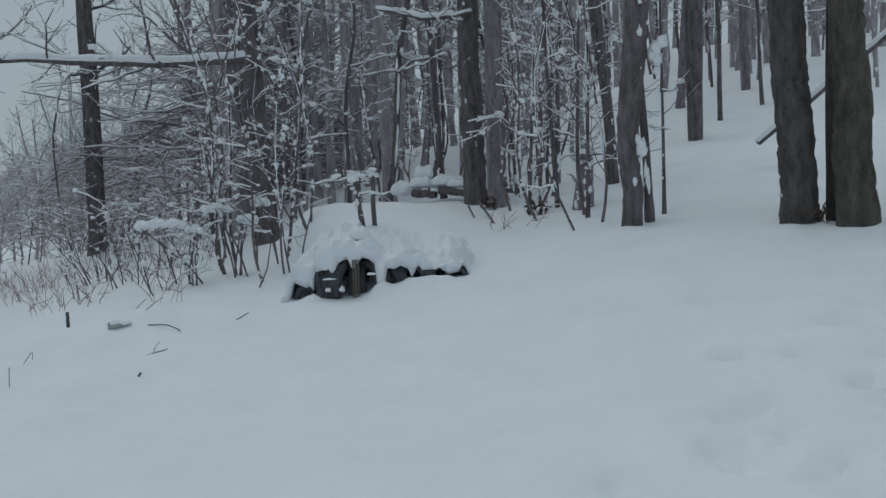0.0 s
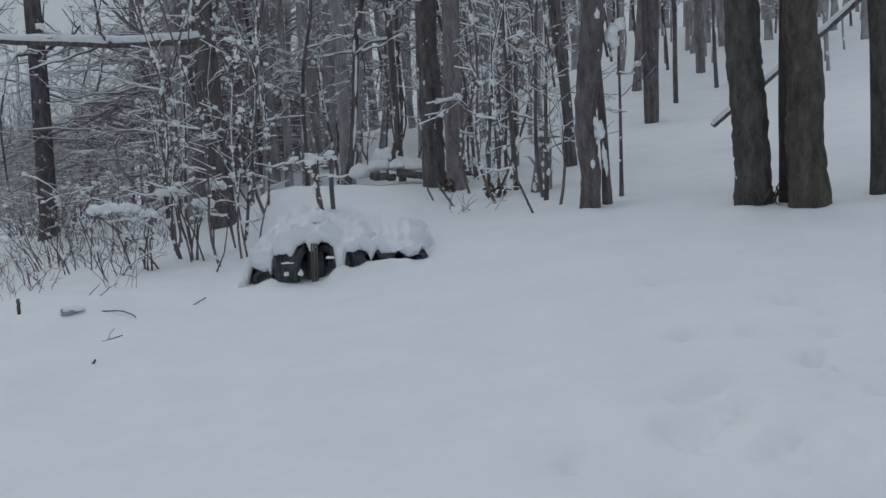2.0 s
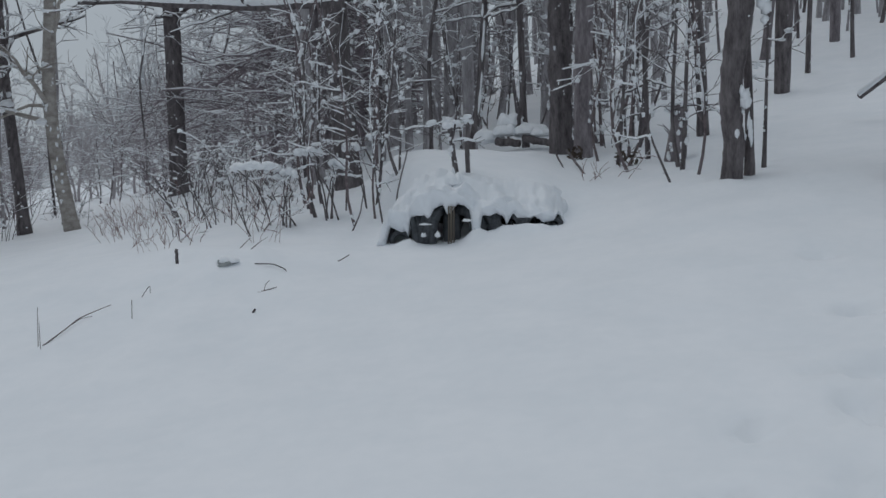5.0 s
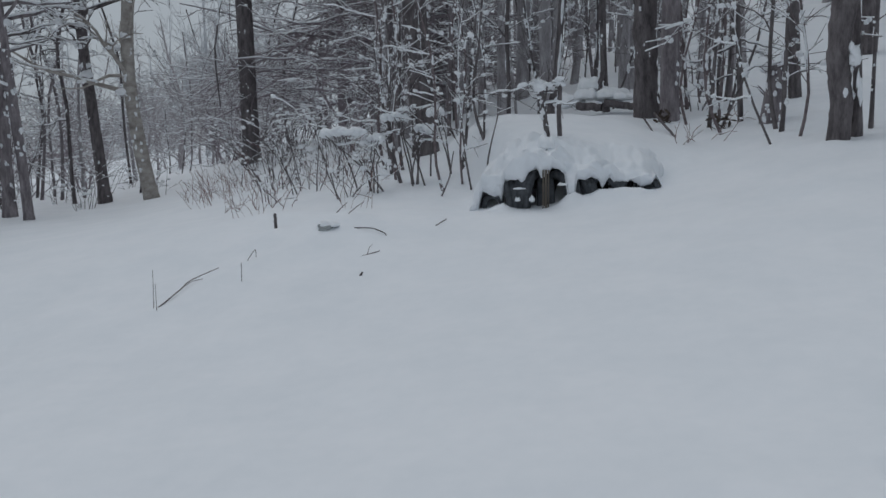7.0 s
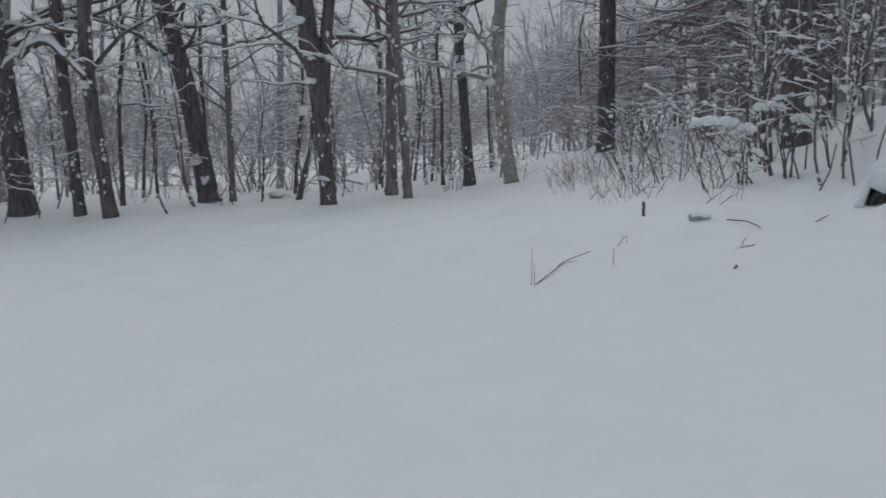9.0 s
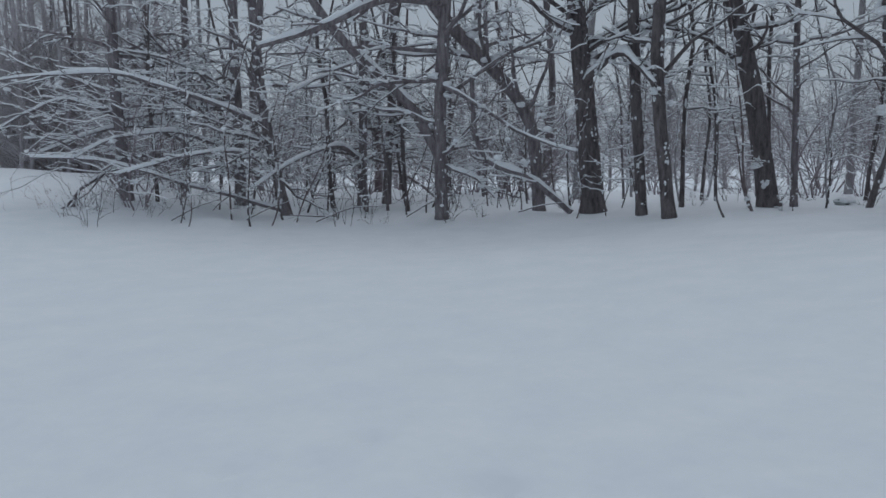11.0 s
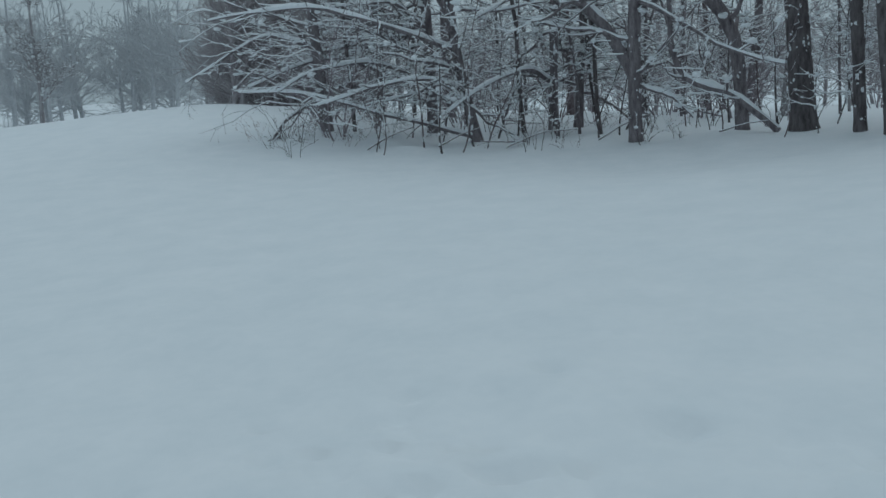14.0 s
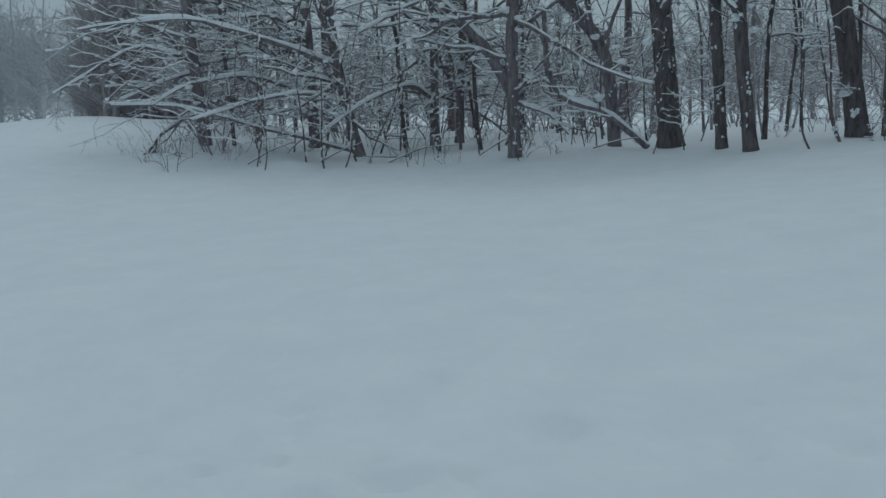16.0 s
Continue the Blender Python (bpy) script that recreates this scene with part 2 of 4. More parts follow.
def boughs(rng, wood, snow, start, way, length, r, depth, rise, thick, many, cover=0.85, fine=0.0045):
    """A limb with its side branches; fine is the thinnest twig's half-width."""
    n = 8 if depth >= 2 else (6 if depth == 1 else (4 if fine < 0.0042 else 2))
    pts = bend(rng, start, way, length, n, rise, (0.16 if r > 0.03 else 0.26) if depth else 0.28)
    rad = np.linspace(r, max(r * 0.3, fine * 0.7), n)
    tube(wood, pts, rad, 6 if r > 0.05 else (4 if depth else 3))
    if depth:
        lay_snow(snow, rng, pts, rad, thick, cover, 5 if r > 0.03 else 4)
    else:
        lay_snow(snow, rng, pts, rad, thick * 0.7, 0.5, 3)
        return
    for _ in range(max(1, int(many * (0.8 + 0.5 * rng.random())))):
        u = rng.uniform(0.2, 1.0)
        i = min(int(u * (n - 1)), n - 2)
        p = pts[i] + (pts[i + 1] - pts[i]) * (u * (n - 1) - i)
        d = pts[i + 1] - pts[i]
        d /= np.linalg.norm(d)
        q = rng.normal(0, 1, 3)
        q -= d * (q @ d)
        q /= np.linalg.norm(q)
        q[2] *= 0.6
        boughs(rng, wood, snow, p, d * 0.8 + q * rng.uniform(0.5, 1.0), length * rng.uniform(0.3, 0.55) * (1.2 - 0.5 * u), max(np.interp(u, [0, 1], [r, r * 0.3]) * 0.55, fine),
               depth - 1, rise, thick, many, cover, fine)
        if rng.random() < 0.15 * thick:
            z = rng.uniform(0.015, 0.042) * thick
            clump(snow, rng, p + np.array((0, 0, z * 0.3)), z * 1.3, z * 1.2, z * 0.8)


def tree_bufs(axis, r0, r1, top, seed, limbs=10, first=3.0, reach=3.0, depth=2, many=4, rise=0.3, thick=1.0, blots=14, slope=(0.1, 0.9), toward=None, flare=1.25, extra=(), fine=0.0045, plaster=3, clots=(), ridges=0.0):
    """The meshes of a bare winter tree, about its foot: trunk along axis (its bends, from the ground up), limbs with twigs, and the snow on them."""
    rng = np.random.default_rng(seed)
    axis = np.array(axis, float)
    base = axis[0].copy()
    axis = axis - base
    known = min(len(axis), 5)
    last = axis[-1] - axis[-2]
    last /= np.linalg.norm(last)
    rise_end = np.array((last[0] * 0.6, last[1] * 0.6, 1.0))
    while axis[-1][2] < top:
        axis = np.vstack([axis, axis[-1] + rise_end / np.linalg.norm(rise_end) * 2.2 + rng.normal(0, 0.10, 3) * (1, 1, 0)])
    run = np.concatenate([[0], np.cumsum(np.linalg.norm(np.diff(axis, axis=0), axis=1))])
    s = np.concatenate([[0, 0.12, 0.3, 0.6], np.arange(1.0, run[-1], 0.7)]) if not ridges else np.concatenate([np.arange(0, 4.5, 0.06), np.arange(4.6, run[-1], 0.7)])
    pts = np.stack([np.interp(s, run, axis[:, k]) for k in range(3)], 1)
    for _ in range(2):
        pts[1:-1] = 0.25 * pts[:-2] + 0.5 * pts[1:-1] + 0.25 * pts[2:]
    pts[5:, :2] += np.cumsum(rng.normal(0, 0.008, (len(pts) - 5, 2)), 0)
    knee = run[known - 1]
    rad = np.interp(s, [0, max(knee, 1.5), max(run[-1], knee + 0.5)], [r0, r1, 0.02]) * (1 + (flare - 1) * np.exp(-s / 0.22)) * (1 + rng.normal(0, 0.02, len(s)))
    trunk, snow, woods, lays = Buf(), Buf(), [], []
    low = np.vstack([pts[0] - (pts[1] - pts[0]) * 3, pts])
    tube(trunk, low, np.concatenate([[rad[0] * 1.1], rad]), 64 if ridges else (16 if r0 > 0.1 else 8))
    v = trunk.v[0].reshape(len(low), -1, 3)
    ang = np.arange(v.shape[1])[None] * 2 * math.pi / v.shape[1]
    up = np.concatenate([[0], s])[:, None]
    lobe = (0.025 + 0.06 * np.exp(-up / 0.35)) * np.sin(3 * ang + rng.uniform(0, 6) + 0.25 * up) + 0.025 * np.sin(5 * ang + rng.uniform(0, 6) - 0.7 * up) + rng.normal(0, 0.012, v.shape[:2])
    if ridges:
        lobe = lobe * 0.6 + ridges * lumps(ang * 2.4 + 0.2 * np.sin(up * 3), up, 0.16) * ease(-0.6, 0.6, lumps(ang, up, 0.5)) + 0.5 * ridges * lumps(ang, up, 0.09)
    trunk.v[0] = (low[:, None] + (v - low[:, None]) * (1 + lobe)[..., None]).reshape(-1, 3)
    for _ in range(limbs):
        h = rng.uniform(first, run[-1] * 0.98) if rng.random() < 0.35 else rng.uniform(first, min(first + 4.0, run[-1] * 0.9))
        p = np.array([np.interp(h, s, pts[:, k]) for k in range(3)])
        a = rng.uniform(0, 2 * math.pi) if toward is None else rng.normal(toward, 0.8)
        up = rng.uniform(*slope)
        ln = reach * rng.uniform(0.5, 1.15) * (1.15 - 0.6 * h / run[-1])
        woods.append(Buf())
        lays.append(Buf())
        boughs(rng, woods[-1], lays[-1], p, (math.cos(a), math.sin(a), up), ln, min(np.interp(h, s, rad) * rng.uniform(0.25, 0.5), 0.065), depth, rise, thick, many, fine=fine)
        if thick > 1.45 and r0 > 0.1 and depth > 1 and h < 7 and rng.random() < 0.6:
            w = rng.uniform(0.06, 0.15)
            q = p + np.array((math.cos(a), math.sin(a), 0)) * (np.interp(h, s, rad) + w * 0.6)
            clump(lays[-1], rng, q + (0, 0, w * 0.4), w * 1.2, w, w * rng.uniform(0.5, 0.8), True)
    for line, ra, rb in extra:
        line = np.array(line, float) - base
        q = np.concatenate([[0], np.cumsum(np.linalg.norm(np.diff(line, axis=0), axis=1))])
        u = np.linspace(0, q[-1], 14)
        c = np.stack([np.interp(u, q, line[:, k]) for k in range(3)], 1)
        for _ in range(2):
            c[1:-1] = 0.25 * c[:-2] + 0.5 * c[1:-1] + 0.25 * c[2:]
        c[1:] += np.cumsum(rng.normal(0, 0.025, (13, 3)), 0) * 0.7
        rr = np.linspace(ra, rb, 14)
        woods.append(Buf())
        lays.append(Buf())
        tube(woods[-1], c, rr, 7)
        lay_snow(lays[-1], rng, c, rr, thick * 1.9, 1.0, 6, 0.7)
        for _ in range(10):
            i = rng.integers(3, 13)
            d = c[i] - c[i - 1]
            d = d / np.linalg.norm(d)
            boughs(rng, woods[-1], lays[-1], c[i], d * 0.8 + rng.normal(0, 0.45, 3), q[-1] * rng.uniform(0.12, 0.3), max(rr[i] * 0.4, 0.006), 1, 0.1, thick, 4)
    for cx, cy, cz, w, t in clots:
        for _ in range(5):
            q = rng.normal(0, 0.4, 3) * (w, w * 0.5, t)
            clump(snow, rng, np.array((cx, cy, cz)) - base + q, w * rng.uniform(0.4, 0.7), w * 0.5, t * rng.uniform(0.4, 0.7))
    for _ in range(blots):
        h = rng.uniform(0.2, min(7, run[-1]))
        c = np.array([np.interp(h, s, pts[:, k]) for k in range(3)])
        a = rng.uniform(0, 2 * math.pi)
        rr = np.interp(h, s, rad)
        for _ in range(rng.integers(1, 4)):
            z = rng.uniform(0.010, 0.034) * min(thick, 1.3)
            aa = a + rng.normal(0, 0.25)
            clump(snow, rng, c + np.array((math.cos(aa), math.sin(aa), 0)) * rr * 0.98 + (0, 0, rng.normal(0, 0.06)), z * 0.8, z * 0.8, z * rng.uniform(0.6, 1.8))
    wind = rng.uniform(0, 2 * math.pi)
    for _ in range(plaster if r0 < 0.1 else 0):
        h = rng.uniform(0.3, min(6.0, run[-1] * 0.8))
        u = np.linspace(h, h + rng.uniform(0.25, 1.1), 6)
        c = np.stack([np.interp(u, s, pts[:, k]) for k in range(3)], 1)
        rr = np.interp(u, s, rad)
        a = wind + rng.normal(0, 0.35)
        w = (rr * 0.5 + 0.004) * np.array((0.25, 0.9, 1.1, 0.8, 0.9, 0.2)) * rng.uniform(0.6, 1.1, 6)
        tube(snow, c + np.array((math.cos(a), math.sin(a), 0)) * (rr * 0.72 + 0.003)[:, None], w, 6)
    return base, trunk, woods, lays, snow


def tree(axis, r0, r1, top, seed, bark, limbs=10, first=3.0, reach=3.0, label="", group="trees", name="tree", category="tree", joined=False, **more):
    base, trunk, woods, lays, snow = tree_bufs(axis, r0, r1, top, seed, limbs, first, reach, **more)
    thing = tagged(new(name), label, category, group)
    part("trunk", trunk, bark, thing)
    if joined:
        tagged(part("crown", merged(woods), bark, thing), kind="stuff")
        snow = merged([snow] + lays)
    else:
        for w, l in zip(woods, lays):
            limb = part("limb", w, bark, thing)
            if l.n:
                tagged(part("limb_snow", l, SNOW_CLUMP, limb), kind="stuff")
    if snow.n:
        tagged(part("snow", snow, SNOW_CLUMP, thing, "clinging white snow"), kind="stuff")
    thing.location = base
    return thing


def shrub(seed, stems, tall, r, bark, thick=1.0, lean=0.35, depth=1, many=4, clumps=6, label="", name="shrub", group="shrubs", category="shrub"):
    rng = np.random.default_rng(seed)
    thing = tagged(new(name), label, category, group)
    snow, every = Buf(), []
    for _ in range(stems):
        wood = Buf()
        a = rng.uniform(0, 2 * math.pi)
        p = (math.cos(a) * rng.uniform(0, 0.3), math.sin(a) * rng.uniform(0, 0.3), -0.15)
        d = (math.cos(a) * lean * rng.uniform(0.2, 1.3), math.sin(a) * lean * rng.uniform(0.2, 1.3), 1)
        boughs(rng, wood, snow, p, d, tall * rng.uniform(0.55, 1.1), r * rng.uniform(0.6, 1.2), depth, -0.25 if lean > 0.3 else 0.1, thick, many, 0.7, 0.004)
        every += wood.v
        part("stem", wood, bark, thing)
    for _ in range(clumps):
        z = rng.uniform(0.009, 0.024) * thick
        q = every[rng.integers(len(every))]
        c = q[rng.integers(len(q))]
        if c[2] > 0.25:
            clump(snow, rng, c + np.array((0, 0, z * 0.4)), z * rng.uniform(1.0, 2.4), z * 1.2, z * rng.uniform(0.6, 1.2))
    tagged(part("snow", snow, SNOW_CLUMP, thing, "clinging white snow"), kind="stuff")
    return thing


# ---- ground ----
def axis_steps(lo, fine_lo, fine_hi, hi, step, grow):
    mid = np.arange(fine_lo, fine_hi, step)
    up, s, v = [], step, fine_hi
    while v < hi:
        up.append(v)
        s *= grow
        v += s
    dn, s, v = [], step, fine_lo
    while v > lo:
        s *= grow
        v -= s
        dn.append(v)
    return np.array(dn[::-1] + list(mid) + up)


def build_ground():
    gx = axis_steps(-700, -6, 5, 700, 0.09, 1.05)
    gy = axis_steps(-700, -1, 11, 700, 0.09, 1.05)
    X, Y = np.meshgrid(gx, gy, indexing="ij")
    x, y = X.ravel(), Y.ravel()
    z = height(x, y)
    close = 1 - ease(9, 16, np.hypot(x, y))
    z += close * (0.016 * lumps(x, y, 0.8) + 0.009 * lumps(x + 7, y, 0.32)) + 0.03 * (1 - close) * lumps(x, y, 1.7) * (1 - ease(60, 120, np.hypot(x, y)))
    rng = np.random.default_rng(5)
    # old trodden hollows
    for cx, cy, sx, sy, n in ((1.9, 4.2, 0.5, 0.8, 46), (2.9, 5.6, 0.6, 0.8, 30), (1.3, 3.2, 0.5, 0.5, 26), (-4.5, 1.3, 0.5, 1.0, 60), (-5.2, 0.2, 0.4, 0.6, 24)):
        deep = 1.15 if cx > 0 else 0.65
        for _ in range(n):
            ax, ay, r, d = rng.normal(cx, sx), rng.normal(cy, sy), rng.uniform(0.06, 0.12), rng.uniform(-0.15, 0.04) * deep
            near = (np.abs(x - ax) < 0.6) & (np.abs(y - ay) < 0.6)
            z[near] += d * np.exp(-((x[near] - ax) ** 2 + (y[near] - ay) ** 2) / (r * r))
    nx, ny = len(gx), len(gy)
    i = np.arange(nx - 1)[:, None] * ny
    j = np.arange(ny - 1)[None]
    f = np.stack([i + j, i + ny + j, i + ny + j + 1, i + j + 1], -1).reshape(-1, 4)
    b = Buf()
    b.add(np.stack([x, y, z], 1), f)
    return tagged(new("ground", mesh_of("ground", b, SNOW)), "deep untrodden snow over a sloping meadow and hillside", "snow ground", kind="structure")


build_ground()

# ---- the trees that stand singly ----
BIG = "thick grey-brown bare tree trunk standing in snow"
tree([(3.87, 9.35, 1.52), (3.82, 9.35, 3.91)], 0.190, 0.182, 13, 1, BARK_NEAR, 8, 5.5, 3.2, ridges=0.016, flare=1.08, blots=1, label="thick grey-brown trunk with leaf litter at its foot, in snow")
tree([(4.31, 8.93, 1.40), (4.24, 8.94, 3.80)], 0.200, 0.165, 13, 2, BARK_OLIVE, 8, 5.5, 3.2, ridges=0.016, blots=0, flare=1.12, label="thick olive-brown trunk with a flared foot in snow")
tree([(4.25, 9.39, 1.45), (4.27, 9.39, 3.91)], 0.074, 0.066, 10, 3, BARK_NEAR, 6, 4.5, 2.0, blots=8, label="slim dark trunk close behind a thick one")
tree([(5.21, 9.13, 1.5), (5.21, 9.13, 3.82)], 0.12, 0.11, 11, 4, BARK_NEAR, 6, 5.0, 2.5, blots=5, label="dark trunk at the foot of the snowy slope")
tree([(0.58, 14.8, 1.9), (0.68, 14.8, 5.3)], 0.19, 0.175, 14, 5, BARK_DARK, 9, 4.6, 3.2, ridges=0.014, blots=26, extra=[([(0.63, 14.7, 5.25), (-0.01, 13.8, 4.98), (-0.9, 13.3, 5.05)], 0.05, 0.02)], label="dark trunk of a pair, spotted with snow")
tree([(0.92, 14.38, 1.8), (0.90, 14.38, 5.2)], 0.150, 0.140, 14, 6, BARK, 8, 4.8, 3.0, blots=14, label="grey trunk of a pair, spotted with snow")
tree([(2.24, 10.17, 1.62), (2.30, 10.16, 2.81), (2.41, 10.13, 4.13)], 0.112, 0.142, 11, 7, BARK_DARK, 8, 3.9, 2.2, ridges=0.014, blots=26, flare=1.1, thick=1.25, clots=((2.50, 10.0, 3.62, 0.11, 0.13), (2.53, 10.05, 3.35, 0.06, 0.07), (2.33, 10.02, 2.47, 0.075, 0.15), (2.39, 10.02, 2.1, 0.04, 0.18), (2.50, 10.1, 2.86, 0.05, 0.05)), label="dark leaning trunk with large clots of snow")
tree([(2.47, 10.32, 1.75), (2.46, 10.32, 2.49), (2.40, 10.29, 3.3)], 0.049, 0.047, 6, 8, BARK_DARK, 5, 2.4, 1.2, blots=14, label="thin dark stem with snow beside a trunk")
tree([(6.75, 22.83, 3.5), (6.77, 22.83, 7.23)], 0.19, 0.24, 14, 9, BARK_DARK, 8, 5, 3, blots=6, flare=1.0, label=BIG)
tree([(2.93, 14.72, 2.4), (2.87, 14.74, 3.84), (2.74, 14.76, 5.28)], 0.085, 0.115, 12, 10, BARK_DARK, 9, 3.4, 2.4, blots=8, label="slim dark trunk leaning a little, in snow")
tree([(-9.57, 23.97, 1.2), (-9.59, 23.96, 4.03), (-9.66, 23.94, 7.82)], 0.25, 0.21, 13, 11, BARK_DARK, 7, 4.6, 3.6, many=6, blots=10, rise=-0.1, slope=(-0.1, 0.5), extra=[([(-9.6, 23.9, 6.2), (-9.2, 22, 5.9), (-8.8, 20.3, 5.3), (-8.96, 20.1, 4.0), (-8.87, 20.15, 2.6)], 0.04, 0.018)], label="straight dark trunk at the edge of the wood")
tree([(-3.45, 17.07, 1.36), (-3.64, 17.03, 3.8), (-3.76, 17.0, 5.97)], 0.23, 0.235, 14, 12, BARK_DARK, 9, 3.4, 3.6, blots=46, thick=1.55, extra=[([(-3.75, 16.85, 5.04), (-4.87, 16.09, 4.82), (-6.05, 15.26, 4.8), (-7.6, 14.3, 4.78)], 0.075, 0.04)], label="thick dark curved trunk with one long snowy limb")
tree([(-4.73, 21.5, 1.9), (-5.06, 21.43, 4.37), (-5.18, 21.4, 7.1)], 0.187, 0.173, 14, 13, BARK, 16, 3.0, 4.2, many=6, blots=12, label=BIG)
# bank trunks: the dusted bark's paleness includes painted haze
tree([(-1.07, 17.98, 2.2), (-1.13, 17.98, 3.85), (-1.19, 17.97, 6.16)], 0.13, 0.118, 13, 15, BARK_DUSTED_HAZE, 9, 3.4, 2.6, blots=14, label="grey trunk on the wooded bank")
tree([(-1.75, 21.94, 2.7), (-1.64, 21.95, 7.17)], 0.159, 0.144, 14, 16, BARK_DUSTED_HAZE, 9, 4, 3, blots=10, label="grey trunk on the wooded bank")
tree([(-1.14, 23.99, 2.95), (-1.09, 23.99, 7.67)], 0.142, 0.126, 14, 17, BARK_DUSTED_HAZE, 9, 4, 3, blots=10, label="grey trunk on the wooded bank")
tree([(-2.13, 19.9, 2.3), (-2.12, 19.9, 6.66)], 0.105, 0.092, 12, 18, BARK_DUSTED_HAZE, 9, 3, 2.4, blots=12, label="slim grey trunk on the wooded bank")
tree([(-2.65, 20.84, 2.3), (-2.69, 20.84, 6.91)], 0.089, 0.07, 12, 19, BARK_DUSTED_HAZE, 9, 3, 2.4, blots=12, label="slim dark trunk on the wooded bank")
tree([(1.74, 12.9, 1.55), (1.67, 12.9, 3.16), (1.63, 12.91, 4.84)], 0.043, 0.028, 6, 20, BARK_DARK, 9, 1.2, 1.3, blots=6, label="thin dark sapling with snow on its twigs", name="sapling", category="sapling", group="saplings")
tree([(2.74, 10.66, 1.7), (2.76, 10.66, 3.21)], 0.025, 0.014, 4.5, 21, BARK_DARK, 6, 1.0, 0.7, depth=1, blots=6, label="thin dark sapling beside a trunk", name="sapling", category="sapling", group="saplings")
tree([(8.04, 24.74, 4.2), (8.03, 24.74, 7.68)], 0.068, 0.06, 11, 22, BARK_DARK, 6, 4, 2, blots=4, label="thin dark trunk high on the snowy slope")
tree([(10.05, 28.28, 5.1), (10.03, 28.29, 8.53)], 0.157, 0.138, 13, 23, BARK, 6, 5, 2.5, blots=4, label="dark trunk high on the snowy slope")
tree([(7.52, 26.98, 5.1), (7.75, 26.92, 8.23)], 0.128, 0.128, 13, 24, BARK, 6, 4.5, 2.5, blots=4, label="dark trunk high on the snowy slope")
tree([(-10.56, 19.72, 0.35), (-10.84, 19.58, 2.15), (-10.98, 19.52, 3.47), (-10.86, 19.57, 5.17)], 0.165, 0.14, 12, 25, BARK_PALE, 12, 2.6, 2.8, blots=48, thick=1.7, label="pale-barked tree leaning from the snow")
tree([(-11.3, 15.85, 0.28), (-11.40, 15.8, 2.64), (-11.55, 15.7, 4.55)], 0.092, 0.108, 11, 27, BARK, 12, 2.2, 2.8, blots=48, thick=1.8, label="slim dark trunk leaning at the field's edge")
tree([(-12.36, 16.8, 0.3), (-12.38, 16.85, 4.8)], 0.13, 0.115, 13, 28, BARK, 14, 2.4, 3.2, blots=56, thick=1.8, label="dark trunk at the field's edge with snow clots")
tree([(-12.24, 14.24, 0.2), (-12.36, 14.14, 2.79), (-12.60, 13.96, 4.48)], 0.155, 0.195, 13, 29, BARK_DARK, 14, 2.2, 3.4, blots=40, thick=2.1, clots=((-12.55, 13.85, 2.2, 0.24, 0.09), (-12.45, 13.9, 3.35, 0.15, 0.08), (-12.2, 14.0, 0.8, 0.16, 0.05)), label="thick grey-brown forked trunk at the field's edge")
tree([(-12.32, 14.17, 1.9), (-12.27, 14.22, 3.0), (-12.21, 14.26, 4.45)], 0.12, 0.12, 12, 30, BARK_DARK, 10, 2.2, 3.0, blots=24, thick=1.9, flare=1.0, label="second stem of a forked grey-brown tree")
tree([(-17.18, 15.76, 0.0), (-17.51, 15.42, 3.01), (-17.94, 15.0, 5.31)], 0.25, 0.22, 13, 31, BARK_DARK, 7, 3.6, 3.0, blots=40, thick=2.2, clots=((-17.3, 15.45, 1.1, 0.2, 0.14), (-17.1, 15.5, 0.6, 0.1, 0.12)), label="thick dark trunk leaning over the field's edge")
tree([(-16.92, 16.29, 0.05), (-16.99, 16.22, 5.29)], 0.09, 0.075, 12, 32, BARK, 12, 2, 2.6, blots=40, thick=1.7, label="slim upright dark trunk at the field's edge")
tree([(-17.00, 12.53, -0.10), (-17.24, 12.25, 3.29), (-17.18, 12.33, 4.96)], 0.148, 0.148, 11, 33, BARK_DARK, 10, 2.6, 2.6, blots=40, thick=1.7, label="dark crooked trunk at the field's edge")
tree([(-18.09, 12.59, -0.2), (-18.23, 12.41, 3.78), (-18.26, 12.38, 5.12)], 0.126, 0.14, 12, 34, BARK_DARK, 9, 3.4, 2.8, blots=44, thick=1.7, label="dark trunk leaning at the field's edge")
tree([(-19.76, 12.34, -0.2), (-19.90, 12.13, 2.77), (-20.04, 11.91, 5.33)], 0.30, 0.235, 14, 35, BARK_DARK, 16, 2.6, 4.2, blots=56, thick=2.2, extra=[([(-19.9, 12.1, 3.0), (-19.3, 11.9, 3.4), (-18.1, 11.9, 3.85), (-16.88, 11.88, 3.0)], 0.10, 0.05)], label="thickest dark trunk of the thicket, clotted with snow")
tree([(-22.04, 9.07, -0.35), (-22.07, 9.01, 2.53), (-21.98, 9.22, 5.36)], 0.165, 0.160, 12, 36, BARK, 16, 1.6, 5.0, blots=48, thick=2.2, slope=(-0.1, 0.7), extra=[
    ([(-22.02, 9.12, 1.08), (-22.36, 8.38, 2.67), (-23.08, 6.78, 4.2), (-23.32, 6.27, 4.87), (-23.5, 5.6, 6)], 0.165, 0.11), ([(-22.0, 9.2, 5.3), (-21.3, 7.6, 5.2), (-20.9, 6.6, 4.95), (-20.7, 5.6, 4.3), (-20.6, 3.9, 3.8)], 0.15, 0.05),
    ([(-22.0, 9.1, 1.1), (-21.6, 9.9, 0.75), (-21.4, 10.3, 0.2)], 0.05, 0.02)],
    label="thick olive-grey trunk with spreading snowy limbs")
